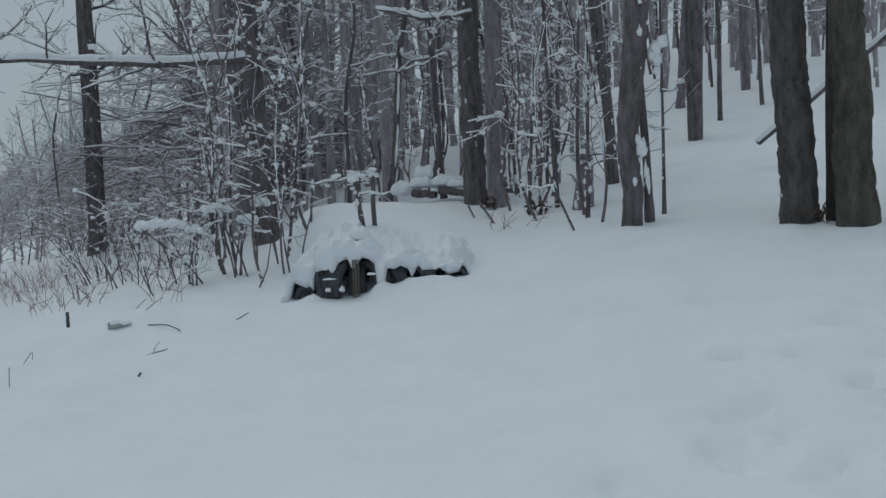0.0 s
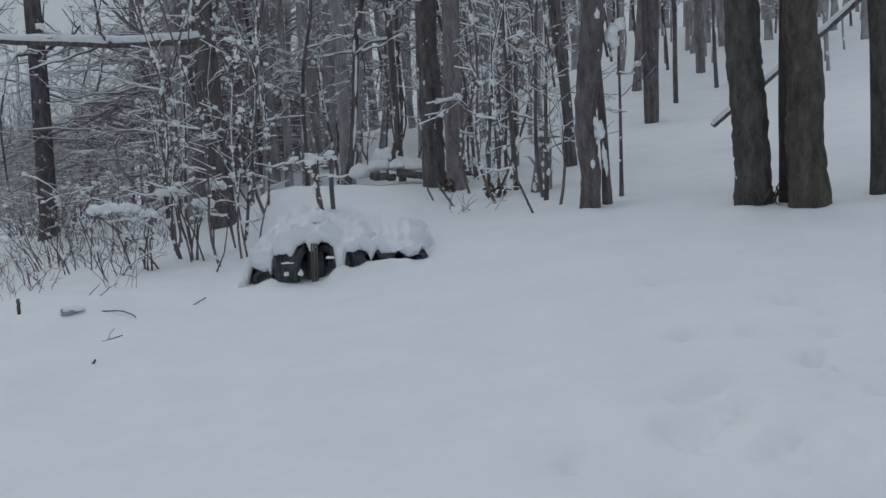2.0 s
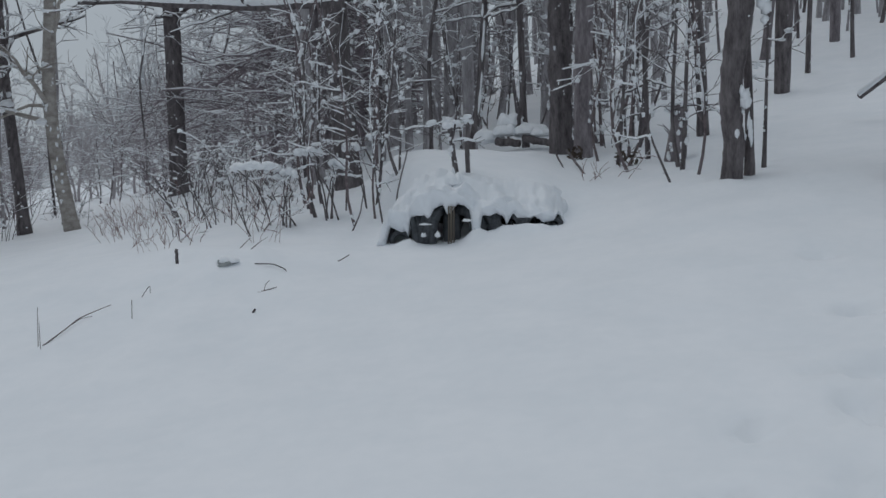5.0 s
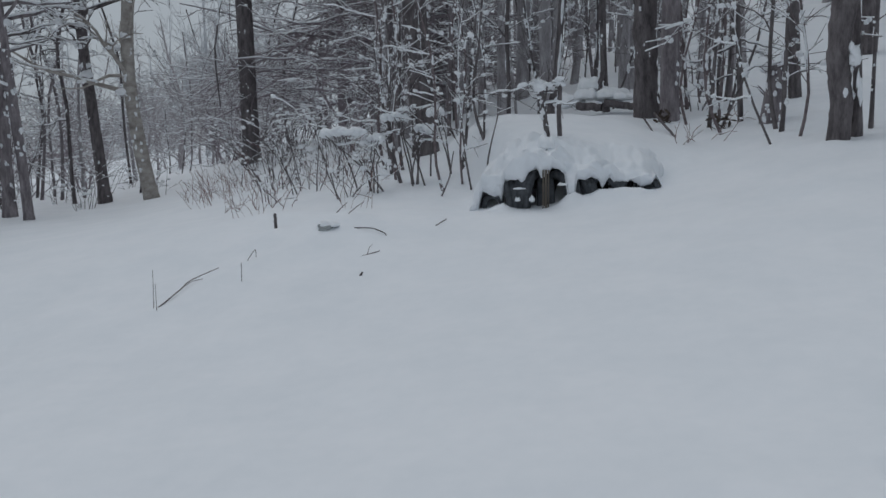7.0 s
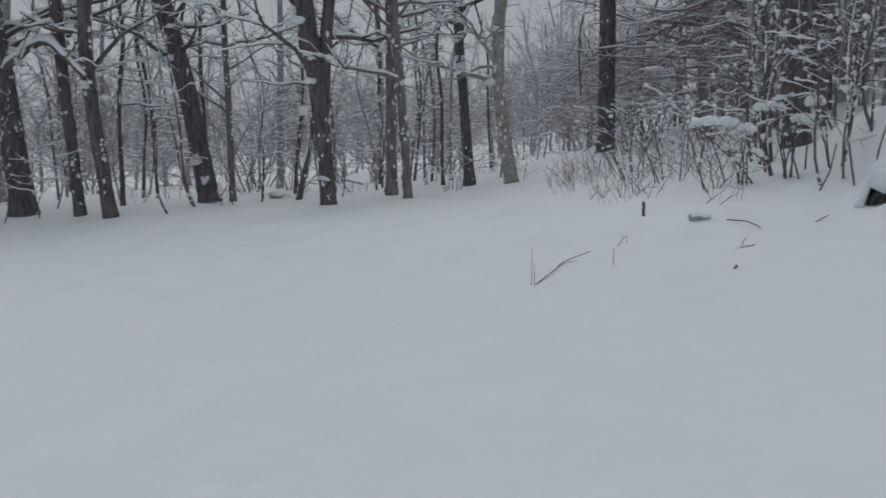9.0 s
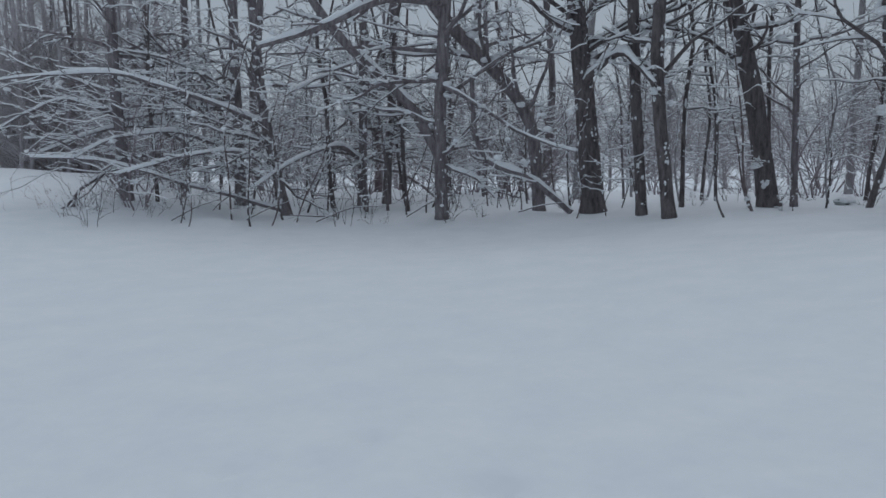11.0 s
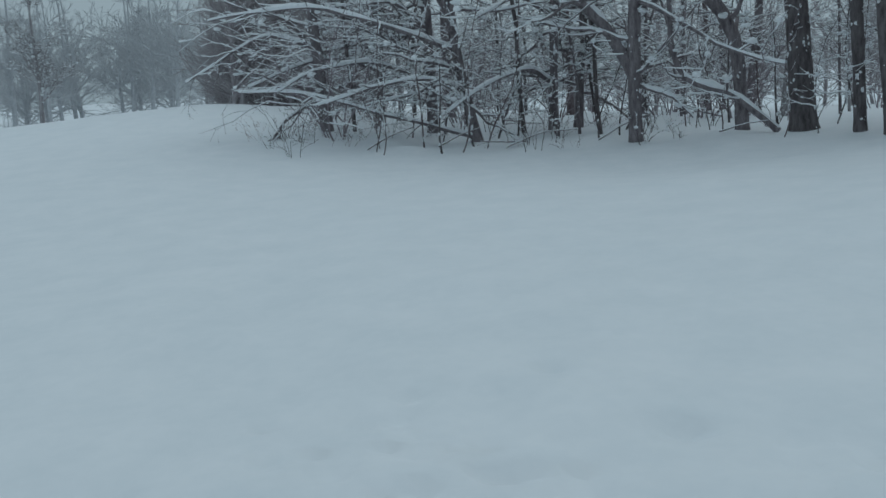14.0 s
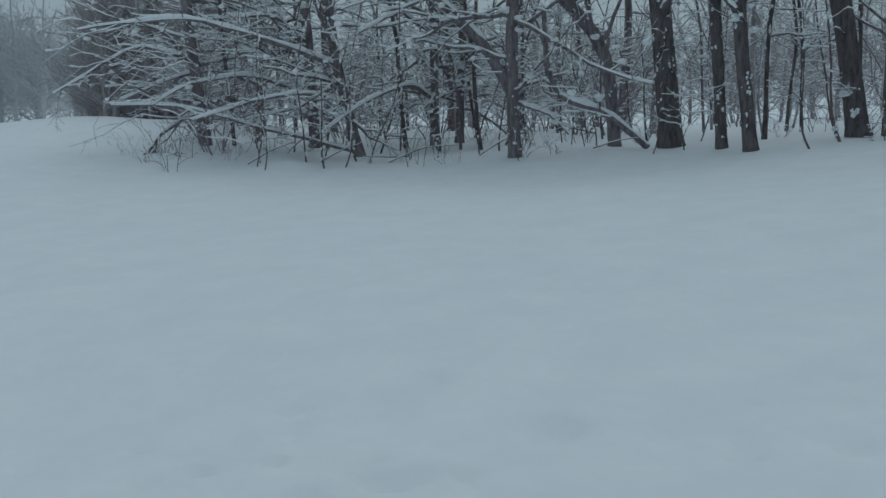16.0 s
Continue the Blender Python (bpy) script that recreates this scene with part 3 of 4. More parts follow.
tree([(-21.27, 11.63, -0.2), (-21.37, 11.47, 2.53), (-22.04, 10.33, 3.87), (-22.83, 9.01, 5.46)], 0.155, 0.18, 10, 37, BARK, 12, 2.2, 3.5, blots=32, thick=2.2, extra=[([(-19.98, 11.81, -0.15), (-20.56, 10.91, 0.88), (-21.03, 10.19, 0.99), (-21.33, 9.73, 1.79), (-21.35, 9.7, 3.4)], 0.085, 0.06)], label="bowed trunk leaning across its neighbour")
tree([(-12.39, 20.78, 0.5), (-12.52, 20.70, 2.6), (-12.66, 20.62, 5.08)], 0.140, 0.125, 12, 38, BARK_DARK, 11, 2.2, 2.6, blots=36, thick=1.7, label="slim upright dark trunk at the wood's edge")
tree([(-55.5, -12.9, -0.3), (-55.52, -12.79, 2.4), (-55.51, -12.8, 4.5)], 0.13, 0.08, 7.0, 39, BARK_DUSTED_HAZE, 26, 1.3, 2.3, many=7, blots=4, thick=1.5, fine=0.014, slope=(0.2, 1.2), label="small lone bare tree out on the snowy field")
for k, (ax, r0, r1, bk) in enumerate((
        ([(-28.09, 1.65, 0.0), (-28.11, 1.47, 3.3), (-28.1, 1.5, 5.8)], 0.177, 0.142, BARK), ([(-29.91, 3.56, 0.0), (-29.89, 3.76, 6.1)], 0.133, 0.114, BARK),
        ([(-27.68, 4.86, -0.2), (-27.69, 4.79, 5.78)], 0.159, 0.142, BARK), ([(-25.44, 5.75, -0.45), (-25.58, 5.19, 2.3), (-25.63, 4.97, 5.46)], 0.147, 0.131, BARK),
        ([(-26.74, 8.43, -0.3), (-26.68, 8.6, 5.65)], 0.124, 0.124, BARK), ([(-27.41, 9.52, -0.2), (-27.3, 9.83, 5.76)], 0.128, 0.12, BARK))):
    low = {1: [([(-29.9, 3.6, 1.8), (-28.6, 2.2, 2.3), (-27.6, 0.6, 2.0), (-27.2, -0.6, 1.5)], 0.06, 0.02)],
           2: [([(-27.7, 4.8, 1.5), (-26.5, 3.0, 2.0), (-25.8, 1.2, 1.8), (-25.4, 0.2, 1.2)], 0.065, 0.02), ([(-27.7, 4.8, 3.0), (-26.2, 3.6, 3.7), (-25.2, 2.0, 3.6)], 0.06, 0.02)],
           4: [([(-26.7, 8.4, 1.2), (-25, 7.2, 1.7), (-23.8, 5.6, 1.3), (-23.3, 4.4, 0.6)], 0.07, 0.02), ([(-26.7, 8.4, 3.2), (-25, 7.0, 3.6), (-23.8, 5.4, 2.9)], 0.06, 0.02)],
           0: [([(-28.1, 1.5, 2.6), (-28.2, -0.1, 3.1), (-28.3, -1.3, 2.36), (-28.4, -2.5, 1.64)], 0.06, 0.02)],
           3: [([(-25.44, 5.6, -0.2), (-25.2, 2.5, 0.72), (-25.6, 0.7, 1.31), (-26, -0.9, 1.35)], 0.055, 0.02), ([(-25.58, 5.1, 2.27), (-25.0, 3.2, 2.94), (-25.4, 1.1, 3.6), (-26, -1.5, 3.3)], 0.07, 0.022),
               ([(-25.5, 5.6, 1.0), (-24.6, 4.4, 1.5), (-24.3, 2.6, 1.3), (-24.4, 1.2, 0.9)], 0.06, 0.02)]}.get(k, ())
    tree(ax, r0, r1, 12 - k * 0.4, 50 + k, bk, 18, 0.9, 3.4, many=5, blots=24, thick=1.7, rise=-0.15, slope=(-0.15, 0.45), toward=-1.2 if k in (1, 2, 3) else None, extra=low,
         label="thicket tree with low snow-laden limbs")

# ---- woods: trees built once, then set out over the ground ----
TAKEN = [(o.location.x, o.location.y) for o in bpy.data.objects if o.parent is None and o.name.split(".")[0] in ("tree", "sapling")]


def spots(seed, n, az0, az1, d0, d1, gap=0.7, lean=2.0):
    """Places between two bearings (degrees to the left of +y) and two distances, kept apart from each other."""
    rng = np.random.default_rng(seed)
    out = []
    for _ in range(n * 30):
        if len(out) == n:
            break
        a, d = math.radians(rng.uniform(az0, az1)), math.sqrt(rng.uniform(d0 * d0, d1 * d1))
        x, y = -0.6 - d * math.sin(a), d * math.cos(a)
        if d < 16.5 and -2.6 < x < 1.0 or (x + 3.5) ** 2 + (y - 16.5) ** 2 < 0.6 or (-9.6 < x < -6.2 and 16 < y < 23.8 and rng.random() < 0.7):
            continue
        if d < 16.8 and 7.6 < math.degrees(a) < 11.2:
            continue
        if all((x - u) ** 2 + (y - v) ** 2 > gap * gap for u, v in TAKEN):
            TAKEN.append((x, y))
            out.append((x, y, rng.uniform(0, 360), rng.uniform(0.8, 1.2), rng.normal(0, lean), rng.normal(0, lean)))
    return out


def set_out(things, places, sink=0.08):
    """The first places take the things themselves, the others copies."""
    for k, (x, y, turn, size, ax, ay) in enumerate(places):
        m = pose(x, y, hz(x, y) - sink, ax, ay, turn) @ Matrix.Diagonal((size, size, size, 1))
        if k < len(things):
            things[k].matrix_basis = m
        else:
            copy_thing(things[k % len(things)], m)


def straight(seed, h):
    rng = np.random.default_rng(seed)
    return [(0, 0, 0), (rng.normal(0, 0.12), rng.normal(0, 0.12), h * 0.35), (rng.normal(0, 0.25), rng.normal(0, 0.25), h * 0.7)]


def crooked(seed, h):
    rng = np.random.default_rng(seed)
    return [(0, 0, 0)] + [(rng.normal(0, 0.10 + 0.05 * k), rng.normal(0, 0.10 + 0.05 * k), h * 0.2 * k) for k in range(1, 5)]


WOOD_LABEL = "bare woodland tree with snow on its twigs"
tall = [tree(straight(100 + k, 10), (0.13, 0.10, 0.08, 0.16, 0.055, 0.11)[k], (0.11, 0.08, 0.06, 0.13, 0.045, 0.09)[k], 9.5, 100 + k, BARK_DUSTED_HAZE, 8, 2.6, 2.0, depth=2, many=3, blots=14,
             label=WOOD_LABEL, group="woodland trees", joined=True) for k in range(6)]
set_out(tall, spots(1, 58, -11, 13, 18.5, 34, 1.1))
slim = [tree(crooked(110 + k, 8), (0.05, 0.04, 0.065, 0.035)[k], (0.04, 0.03, 0.05, 0.025)[k], (9, 7.5, 10, 6.5)[k], 110 + k, (BARK_DARK, BARK, BARK_DARK, BARK_DUSTED_HAZE)[k], 9, 1.6, 1.7, many=4, blots=18, plaster=3, slope=(0.1, 1.0), thick=1.5,
             label="slim bare tree with snow on its twigs", group="slim trees", joined=True) for k in range(4)]
set_out(slim, spots(3, 24, 27, 56, 21, 32, 0.9, 3.5) + spots(4, 5, 12.5, 19.5, 26, 40, 1.0) + spots(2, 16, -30, -13.5, 25, 42, 1.5) + spots(30, 14, 61, 86, 24.5, 34, 0.8, 4.0) + spots(31, 12, -10, 10, 15.5, 22, 0.8, 3.0) + spots(38, 20, -30, -12, 27, 45, 1.2))
for k, (x, y, turn, size, ax, ay) in enumerate(spots(32, 12, -30, -15, 28, 42, 1.5) + spots(33, 5, 27, 60, 25, 37, 1.5)):
    copy_thing(tall[(k * 5 + 2) % 6], pose(x, y, hz(x, y) - 0.08, ax, ay, turn) @ Matrix.Diagonal((size, size, size, 1)))
thicket = [tree(straight(120 + k, 9), 0.08 + 0.015 * k, 0.06, 9, 120 + k, (BARK_DUSTED_HAZE, BARK, TWIG, BARK)[k], 12, 1.0, 2.8, many=4, blots=8, thick=1.4, rise=-0.1, slope=(-0.1, 0.6), label="thicket tree with low snow-laden limbs",
                group="thicket trees", joined=True) for k in range(4)]
set_out(thicket, spots(5, 15, 60, 87, 27.5, 38, 1.3) + spots(6, 9, 86.5, 91, 38, 52, 0.9))
young = [tree(crooked(140 + k, 4.5), 0.015 + 0.004 * k, 0.009 + 0.002 * k, (3.2, 4.2, 5.0, 5.6, 3.6)[k], 140 + k, (BARK_DARK, TWIG, BARK_DARK, TWIG, BARK_DARK)[k], 9, 0.6, 1.0, depth=1, many=5, blots=22, plaster=3, thick=1.15, slope=(0.1, 1.3),
              label="thin bare sapling with snow on its twigs", name="sapling", category="sapling", group="saplings", joined=True) for k in range(5)]
set_out(young, spots(8, 16, 5, 12.5, 12.2, 16.5, 0.4, 6) + spots(9, 18, -8, 3, 16.5, 24, 0.6, 5) + spots(34, 8, 21, 26, 28, 44, 1.0, 5) + spots(10, 24, 26, 60, 20.0, 27, 0.6, 7) + spots(11, 26, 60, 86, 22.8, 28, 0.5, 9) + spots(12, 13, -9.5, -3.8, 12.2, 16.5, 0.3, 6) + spots(37, 5, -13.5, -12, 10.8, 12, 0.3, 4), 0.12)

# stems along the flank of the snow heap
for k, (x, y, turn, size) in enumerate(((-1.98, 11.2, 20, 0.75), (-2.15, 11.6, 140, 0.85), (-1.86, 11.9, 260, 0.8), (-2.35, 11.25, 80, 0.7), (-2.25, 12.3, 200, 0.9), (-1.95, 12.7, 320, 1.0))):
    copy_thing(young[k % 5], pose(x, y, hz(x, y) - 0.1, 3 - k, 4 - 2 * k, turn) @ Matrix.Diagonal((size, size, size, 1)))

# wide-spreading trees whose fine level boughs close the view beside the straight trunk
spreading = [tree(straight(150 + k, 10), 0.15, 0.10, 10, 150 + k, BARK_BRUSH, 46, 0.9, 4.8, many=5, rise=-0.28, slope=(-0.02, 0.34), thick=0.75, blots=4, fine=0.006, label="wide-spreading tree with fine level boughs", group="spreading trees", joined=True) for k in range(2)]
set_out(spreading, [(-7.5, 26.6, 40, 1.0, 0, 0), (-6.0, 25.2, 200, 0.92, 0, 2), (-5.4, 28.6, 300, 1.1, 0, 0), (-7.0, 32.0, 10, 1.2, 0, 0), (-4.4, 24.0, 265, 0.9, 0, 0)])

# tall brush of many stems
brush = [shrub(170 + k, (7, 6, 8)[k], (4.2, 5.4, 3.2)[k], 0.022, BARK_BRUSH, 1.0, 0.34, depth=2, many=5, clumps=18, label="tall many-stemmed leafless brush with snow on it", name="brush", group="brush", category="shrub") for k in range(3)]
set_out(brush, spots(50, 13, 27, 60, 25, 36, 1.4) + spots(51, 24, 60, 88, 25, 37, 1.2) + spots(52, 5, 6, 14, 18.5, 25, 1.2) + spots(53, 6, -8, 2, 19, 27, 1.4) + spots(57, 7, 15, 22.5, 27.5, 36, 1.2), 0.1)
bushes = [shrub(160 + k, (6, 5, 6, 5)[k], (0.9, 1.2, 0.7, 1.5)[k], 0.009, (TWIG, BARK_DARK, TWIG, BARK_DARK)[k], 1.1, 0.19, many=3, clumps=22, label="leafless shrub with clumps of snow") for k in range(4)]
set_out(bushes, spots(13, 13, 6, 20, 11.2, 16.5, 0.6) + spots(14, 7, -8.5, -3, 12.2, 15.5, 0.5) + spots(15, 26, 58, 90, 22.6, 27.5, 0.7) + spots(16, 18, 26, 58, 21.5, 27, 0.8) + spots(17, 10, -1, 6, 14, 20, 0.8) + spots(56, 22, 14.5, 22, 17, 27, 0.6), 0.05)
canes = [shrub(180 + k, 6, (0.6, 0.85, 1.1)[k], 0.004, BRAMBLE, 0.5, 0.17, many=2, clumps=5, label="reddish-brown bramble canes poking out of the snow", name="bramble", group="brambles", category="bramble") for k in range(3)]
set_out(canes, spots(18, 15, 13, 24.5, 10.4, 18, 0.7) + spots(19, 7, -8, -3, 11.5, 13.5, 0.4) + spots(20, 10, 83, 92, 26, 31, 0.6), 0.06)


def joined_wood(name, label, bark, shapes, places, snowy=True):
    """Far woods that nobody could count: one object of trunks and twigs, and one of the snow on them."""
    thing = tagged(new(name), label, "woods", kind="stuff")
    wood, snow = Buf(), Buf()
    packs = []
    for _, t, ws, ls, sn in shapes:
        w, n = merged([t] + ws), merged([sn] + ls)
        packs.append((np.concatenate(w.v), np.concatenate(w.f), np.concatenate(n.v), np.concatenate(n.f)))
    for k, (x, y, turn, size, ax, ay) in enumerate(places):
        m = np.array(pose(x, y, hz(x, y) - 0.1, ax, ay, turn) @ Matrix.Diagonal((size, size, size, 1)))
        wv, wf, sv, sf = packs[k % len(packs)]
        wood.add(wv @ m[:3, :3].T + m[:3, 3], wf)
        snow.add(sv @ m[:3, :3].T + m[:3, 3], sf)
    tagged(part("trunks", wood, bark, thing), kind="stuff")
    if snowy:
        tagged(part("snow", snow, SNOW_CLUMP, thing), kind="stuff")


# hillside haze is part of the dusted bark's pale colour
back = [tree_bufs(straight(200 + k, 9), 0.08 + 0.02 * k, 0.065 + 0.018 * k, 8.5, 200 + k, 6, 3.0, 2.0, depth=1, many=4, blots=6, fine=0.008) for k in range(4)]
joined_wood("hillside_wood", "dense bare wood climbing the snowy hillside", BARK_DUSTED_HAZE, back, spots(21, 135, -31, 16, 33, 62, 1.0) + spots(36, 60, -31, -9, 36, 62, 0.8))
# brushwood and corner wood carry their haze as lightened bark
low = [tree_bufs(crooked(260 + k, 6), 0.07, 0.04, 6.5, 260 + k, 34, 0.3, 2.6, depth=1, many=7, blots=0, slope=(0.2, 1.5), fine=0.010, thick=0.8, plaster=0) for k in range(3)]
joined_wood("valley_wood", "mauve-grey brushwood in the dip behind the thicket", BARK_MAUVE_HAZE, low, spots(40, 66, 27, 87, 38, 60, 1.0) + spots(55, 16, 18, 27, 46, 66, 1.2))
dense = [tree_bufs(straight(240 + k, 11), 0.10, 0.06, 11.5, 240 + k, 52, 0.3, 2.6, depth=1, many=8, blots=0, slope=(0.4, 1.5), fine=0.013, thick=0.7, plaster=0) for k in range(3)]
joined_wood("field_corner_wood", "dense mauve-brown wood at the far corner of the field", BARK_MAUVE_HAZE, dense, spots(24, 54, 84, 92.6, 40, 64, 0.8), False)
# the far woods' haze is only their pale bark colour
pale = [tree_bufs(straight(220 + k, 14), 0.17, 0.07, 13.5, 220 + k, 20, 2.0, 5.0, depth=1, many=9, blots=0, thick=1.0, rise=0.5, slope=(0.6, 1.8), fine=0.02, plaster=0) for k in range(4)]
joined_wood("far_wood", "pale wood beyond the field, haze in its bark colour", BARK_FAR_HAZE, pale, spots(22, 60, 14, 87, 95, 150, 2.0) + spots(35, 12, 16, 24, 70, 95, 1.5) + spots(23, 16, 87, 122, 104, 130, 2.0), False)
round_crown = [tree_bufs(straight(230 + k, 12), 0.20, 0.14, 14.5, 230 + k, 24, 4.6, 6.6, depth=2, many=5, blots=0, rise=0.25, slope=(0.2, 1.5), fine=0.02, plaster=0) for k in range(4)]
joined_wood("field_end_wood", "pale wood with rounded crowns at the end of the field, haze in its colour", BARK_FAR_HAZE, round_crown, spots(54, 44, 89, 120, 76, 100, 3.0), False)


# ---- the snowed-in tyres and the things about them ----
def tyre_parts():
    thing = tagged(new("tyre"), "old black rubber tyre half sunk in snow", "tyre", "tyre row")
    seg = 40
    ang = np.arange(seg) * 2 * math.pi / seg

    def ring(profile, lugs=False):
        b = Buf()
        rows = []
        for w, r in profile:
            rr = r + (0.008 * (np.arange(seg) % 2) * (1 if abs(w) > 0.02 else 0.4) if lugs else np.zeros(seg))
            rows.append(np.stack([np.full(seg, w), rr * np.cos(ang), rr * np.sin(ang)], 1))
        n = len(rows)
        i = np.arange(n - 1)[:, None] * seg
        j = np.arange(seg)[None]
        b.add(np.concatenate(rows), np.stack([i + j, i + (j + 1) % seg, i + seg + (j + 1) % seg, i + seg + j], -1).reshape(-1, 4))
        return b
    part("tread", ring([(-0.095, 0.275), (-0.088, 0.292), (-0.05, 0.298), (-0.045, 0.288), (-0.035, 0.288), (-0.03, 0.300), (0, 0.300), (0.03, 0.300), (0.035, 0.288), (0.045, 0.288), (0.05, 0.298), (0.088, 0.292), (0.095, 0.275)], True), RUBBER, thing)
    for s in (-1, 1):
        part("sidewall", ring([(s * 0.095, 0.275), (s * 0.105, 0.245), (s * 0.103, 0.215), (s * 0.085, 0.185), (s * 0.07, 0.18), (s * 0.06, 0.19), (s * 0.075, 0.24), (s * 0.07, 0.27)]), RUBBER, thing)
    return thing


wheel = tyre_parts()
TYRES = ((-1.42, 10.10, 0.95, 0, -6, 14, 0.97), (-1.22, 10.07, 1.02, 0, 8, -16, 1.0), (-0.86, 10.07, 1.00, 0, 5, 40, 0.98), (-0.57, 10.05, 1.02, 0, -10, 26, 0.72), (-0.49, 10.09, 1.03, 0, 14, -22, 0.70), (-0.28, 10.01, 1.07, 0, -16, 36, 0.50),
         (-0.12, 10.01, 1.08, 0, 18, -30, 0.42), (0.14, 9.92, 1.05, 10, 14, 78, 0.44), (-1.04, 10.23, 0.97, 0, 0, 6, 1.0), (-1.63, 10.02, 0.90, 10, -10, 102, 0.42))
wheel.matrix_basis = pose(*TYRES[0][:6])
for *row, size in TYRES[1:]:
    copy_thing(wheel, pose(*row) @ Matrix.Diagonal((size, size, size, 1)))


def snow_cap(cx, cy, cz, lx, ly, h, seed, label):
    """A rounded cushion of snow with a lumpy top and a soft hanging edge."""
    rng = np.random.default_rng(seed)
    b, f = cube_ball(14)
    v = b.copy()
    ph = rng.uniform(0, 6, 4)
    v[:, 0] = np.sign(v[:, 0]) * np.abs(v[:, 0]) ** 0.8
    top = np.where(v[:, 2] > 0, 1.0, 0.35)
    bump = 1 + 0.16 * np.sin(v[:, 0] * 4.2 + ph[0]) + 0.12 * np.sin(v[:, 0] * 7 + v[:, 1] * 3 + ph[1]) + 0.08 * np.sin(v[:, 1] * 6 + ph[2])
    out = v * np.array((lx, ly, h)) * np.stack([np.ones(len(v)), 1 + 0.12 * np.sin(v[:, 0] * 6 + ph[3]), top * bump], 1)
    buf = Buf()
    buf.add(out + (cx, cy, cz), f)
    return tagged(new("snow_cap", mesh_of("snow_cap", buf, SNOW_CLUMP)), label, "snow cap", "snow caps")


def snow_blanket():
    """Deep snow over the tyres: it hangs over their front in an uneven lip and runs back into the bank."""
    xs = np.linspace(-1.92, 0.52, 150)
    lip = np.interp(xs, [-1.92, -1.80, -1.74, -1.56, -1.52, -1.48, -1.25, -1.21, -1.11, -1.07, -0.97, -0.93, -0.80, -0.765, -0.70, -0.665, -0.42, -0.38, -0.29, -0.25, -0.07, 0.0, 0.04, 0.17, 0.21, 0.27, 0.31, 0.52],
                    [0.70, 0.75, 0.99, 1.00, 0.90, 1.17, 1.19, 1.29, 1.29, 1.21, 1.24, 1.27, 1.25, 0.85, 0.85, 1.20, 1.19, 1.07, 1.20, 1.12, 1.17, 1.10, 1.04, 1.07, 1.13, 1.10, 0.95, 0.80])
    top = np.interp(xs, [-1.92, -1.84, -1.74, -1.6, -1.5, -1.3, -1.0, -0.8, -0.55, -0.07, 0.14, 0.28, 0.52], [0.70, 1.04, 1.20, 1.26, 1.40, 1.44, 1.47, 1.43, 1.37, 1.28, 1.22, 1.12, 0.80])
    lip = lip + 0.018 * lumps(xs, 0 * xs + 3, 0.06) + 0.02 * lumps(xs, 0 * xs + 8, 0.17)
    top = np.maximum(top, lip + 0.05)
    face = 9.84 - 0.035 * lumps(xs, 0 * xs, 0.22) + 0.30 * ease(0.15, 0.5, xs)
    back = height(xs, np.full(150, 11.0))
    rows = [(face + 0.40, lip + 0.10), (face + 0.14, lip + 0.03), (face + 0.05, lip), (face, lip + 0.03), (face - 0.03, 0.55 * lip + 0.45 * top), (face + 0.01, 0.2 * lip + 0.8 * top),
            (face + 0.09, top - 0.015), (face + 0.25, top + 0.02), (face + 0.55, 0.55 * top + 0.45 * back + 0.06), (face + 0.85, 0.2 * top + 0.8 * back + 0.03), (np.full(150, 11.0), back - 0.06)]
    line = np.stack([np.stack([xs, y, z], 1) for y, z in rows])
    for _ in range(2):
        cut = np.empty((2 * len(line) - 2, 150, 3))
        cut[0::2] = 0.75 * line[:-1] + 0.25 * line[1:]
        cut[1::2] = 0.25 * line[:-1] + 0.75 * line[1:]
        line = cut
    px, py, pz = line[..., 0], line[..., 1], line[..., 2]
    soft = np.linspace(0, 1, len(line))[:, None]
    soft = ease(0.05, 0.3, soft) * (1 - ease(0.85, 1, soft))
    swell, grain = lumps(px, py + pz, 0.21), lumps(px + 5, py + pz, 0.10) + 0.6 * lumps(px + 9, py - pz, 0.055)
    line = line + np.stack([0 * px, -soft * (0.035 * swell + 0.020 * grain), soft * (0.040 * swell + 0.022 * grain + 0.05 * lumps(px, py, 0.45))], -1)
    n = len(line)
    i = np.arange(n - 1)[:, None] * 150
    j = np.arange(149)[None]
    buf = Buf()
    buf.add(line.reshape(-1, 3), np.stack([i + j, i + j + 1, i + 151 + j, i + 150 + j], -1).reshape(-1, 4))
    return tagged(new("snow_cap", mesh_of("snow_cap", buf, SNOW)), "thick blanket of snow hanging over the row of tyres", "snow cap", "snow caps")


snow_blanket()
for k, (x, y, z, lx, ly, h) in enumerate(((-1.01, 10.22, 1.56, 0.10, 0.11, 0.13), (-1.31, 9.77, 1.09, 0.075, 0.03, 0.016), (-1.33, 9.77, 0.96, 0.032, 0.03, 0.036), (-1.17, 9.77, 0.96, 0.034, 0.03, 0.05), (-0.83, 9.76, 1.13, 0.055, 0.04, 0.022))):
    snow_cap(x, y, z, lx, ly, h, 300 + k, "round knob of snow on a stub" if k == 0 else "small wad of snow caught on the tyres")
for k, (x, y, z, lx, ly, h) in enumerate(((-0.38, 15.75, 2.42, 0.21, 0.20, 0.16), (-0.02, 15.72, 2.42, 0.19, 0.20, 0.13), (0.27, 15.66, 2.38, 0.21, 0.18, 0.11), (-0.27, 16.1, 2.60, 0.24, 0.22, 0.20), (-0.66, 16.1, 2.32, 0.30, 0.30, 0.20), (0.1, 16.1, 2.42, 0.35, 0.3, 0.2))):
    snow_cap(x, y, z, lx, ly, h, 340 + k, "thick cushion of snow over fallen logs")


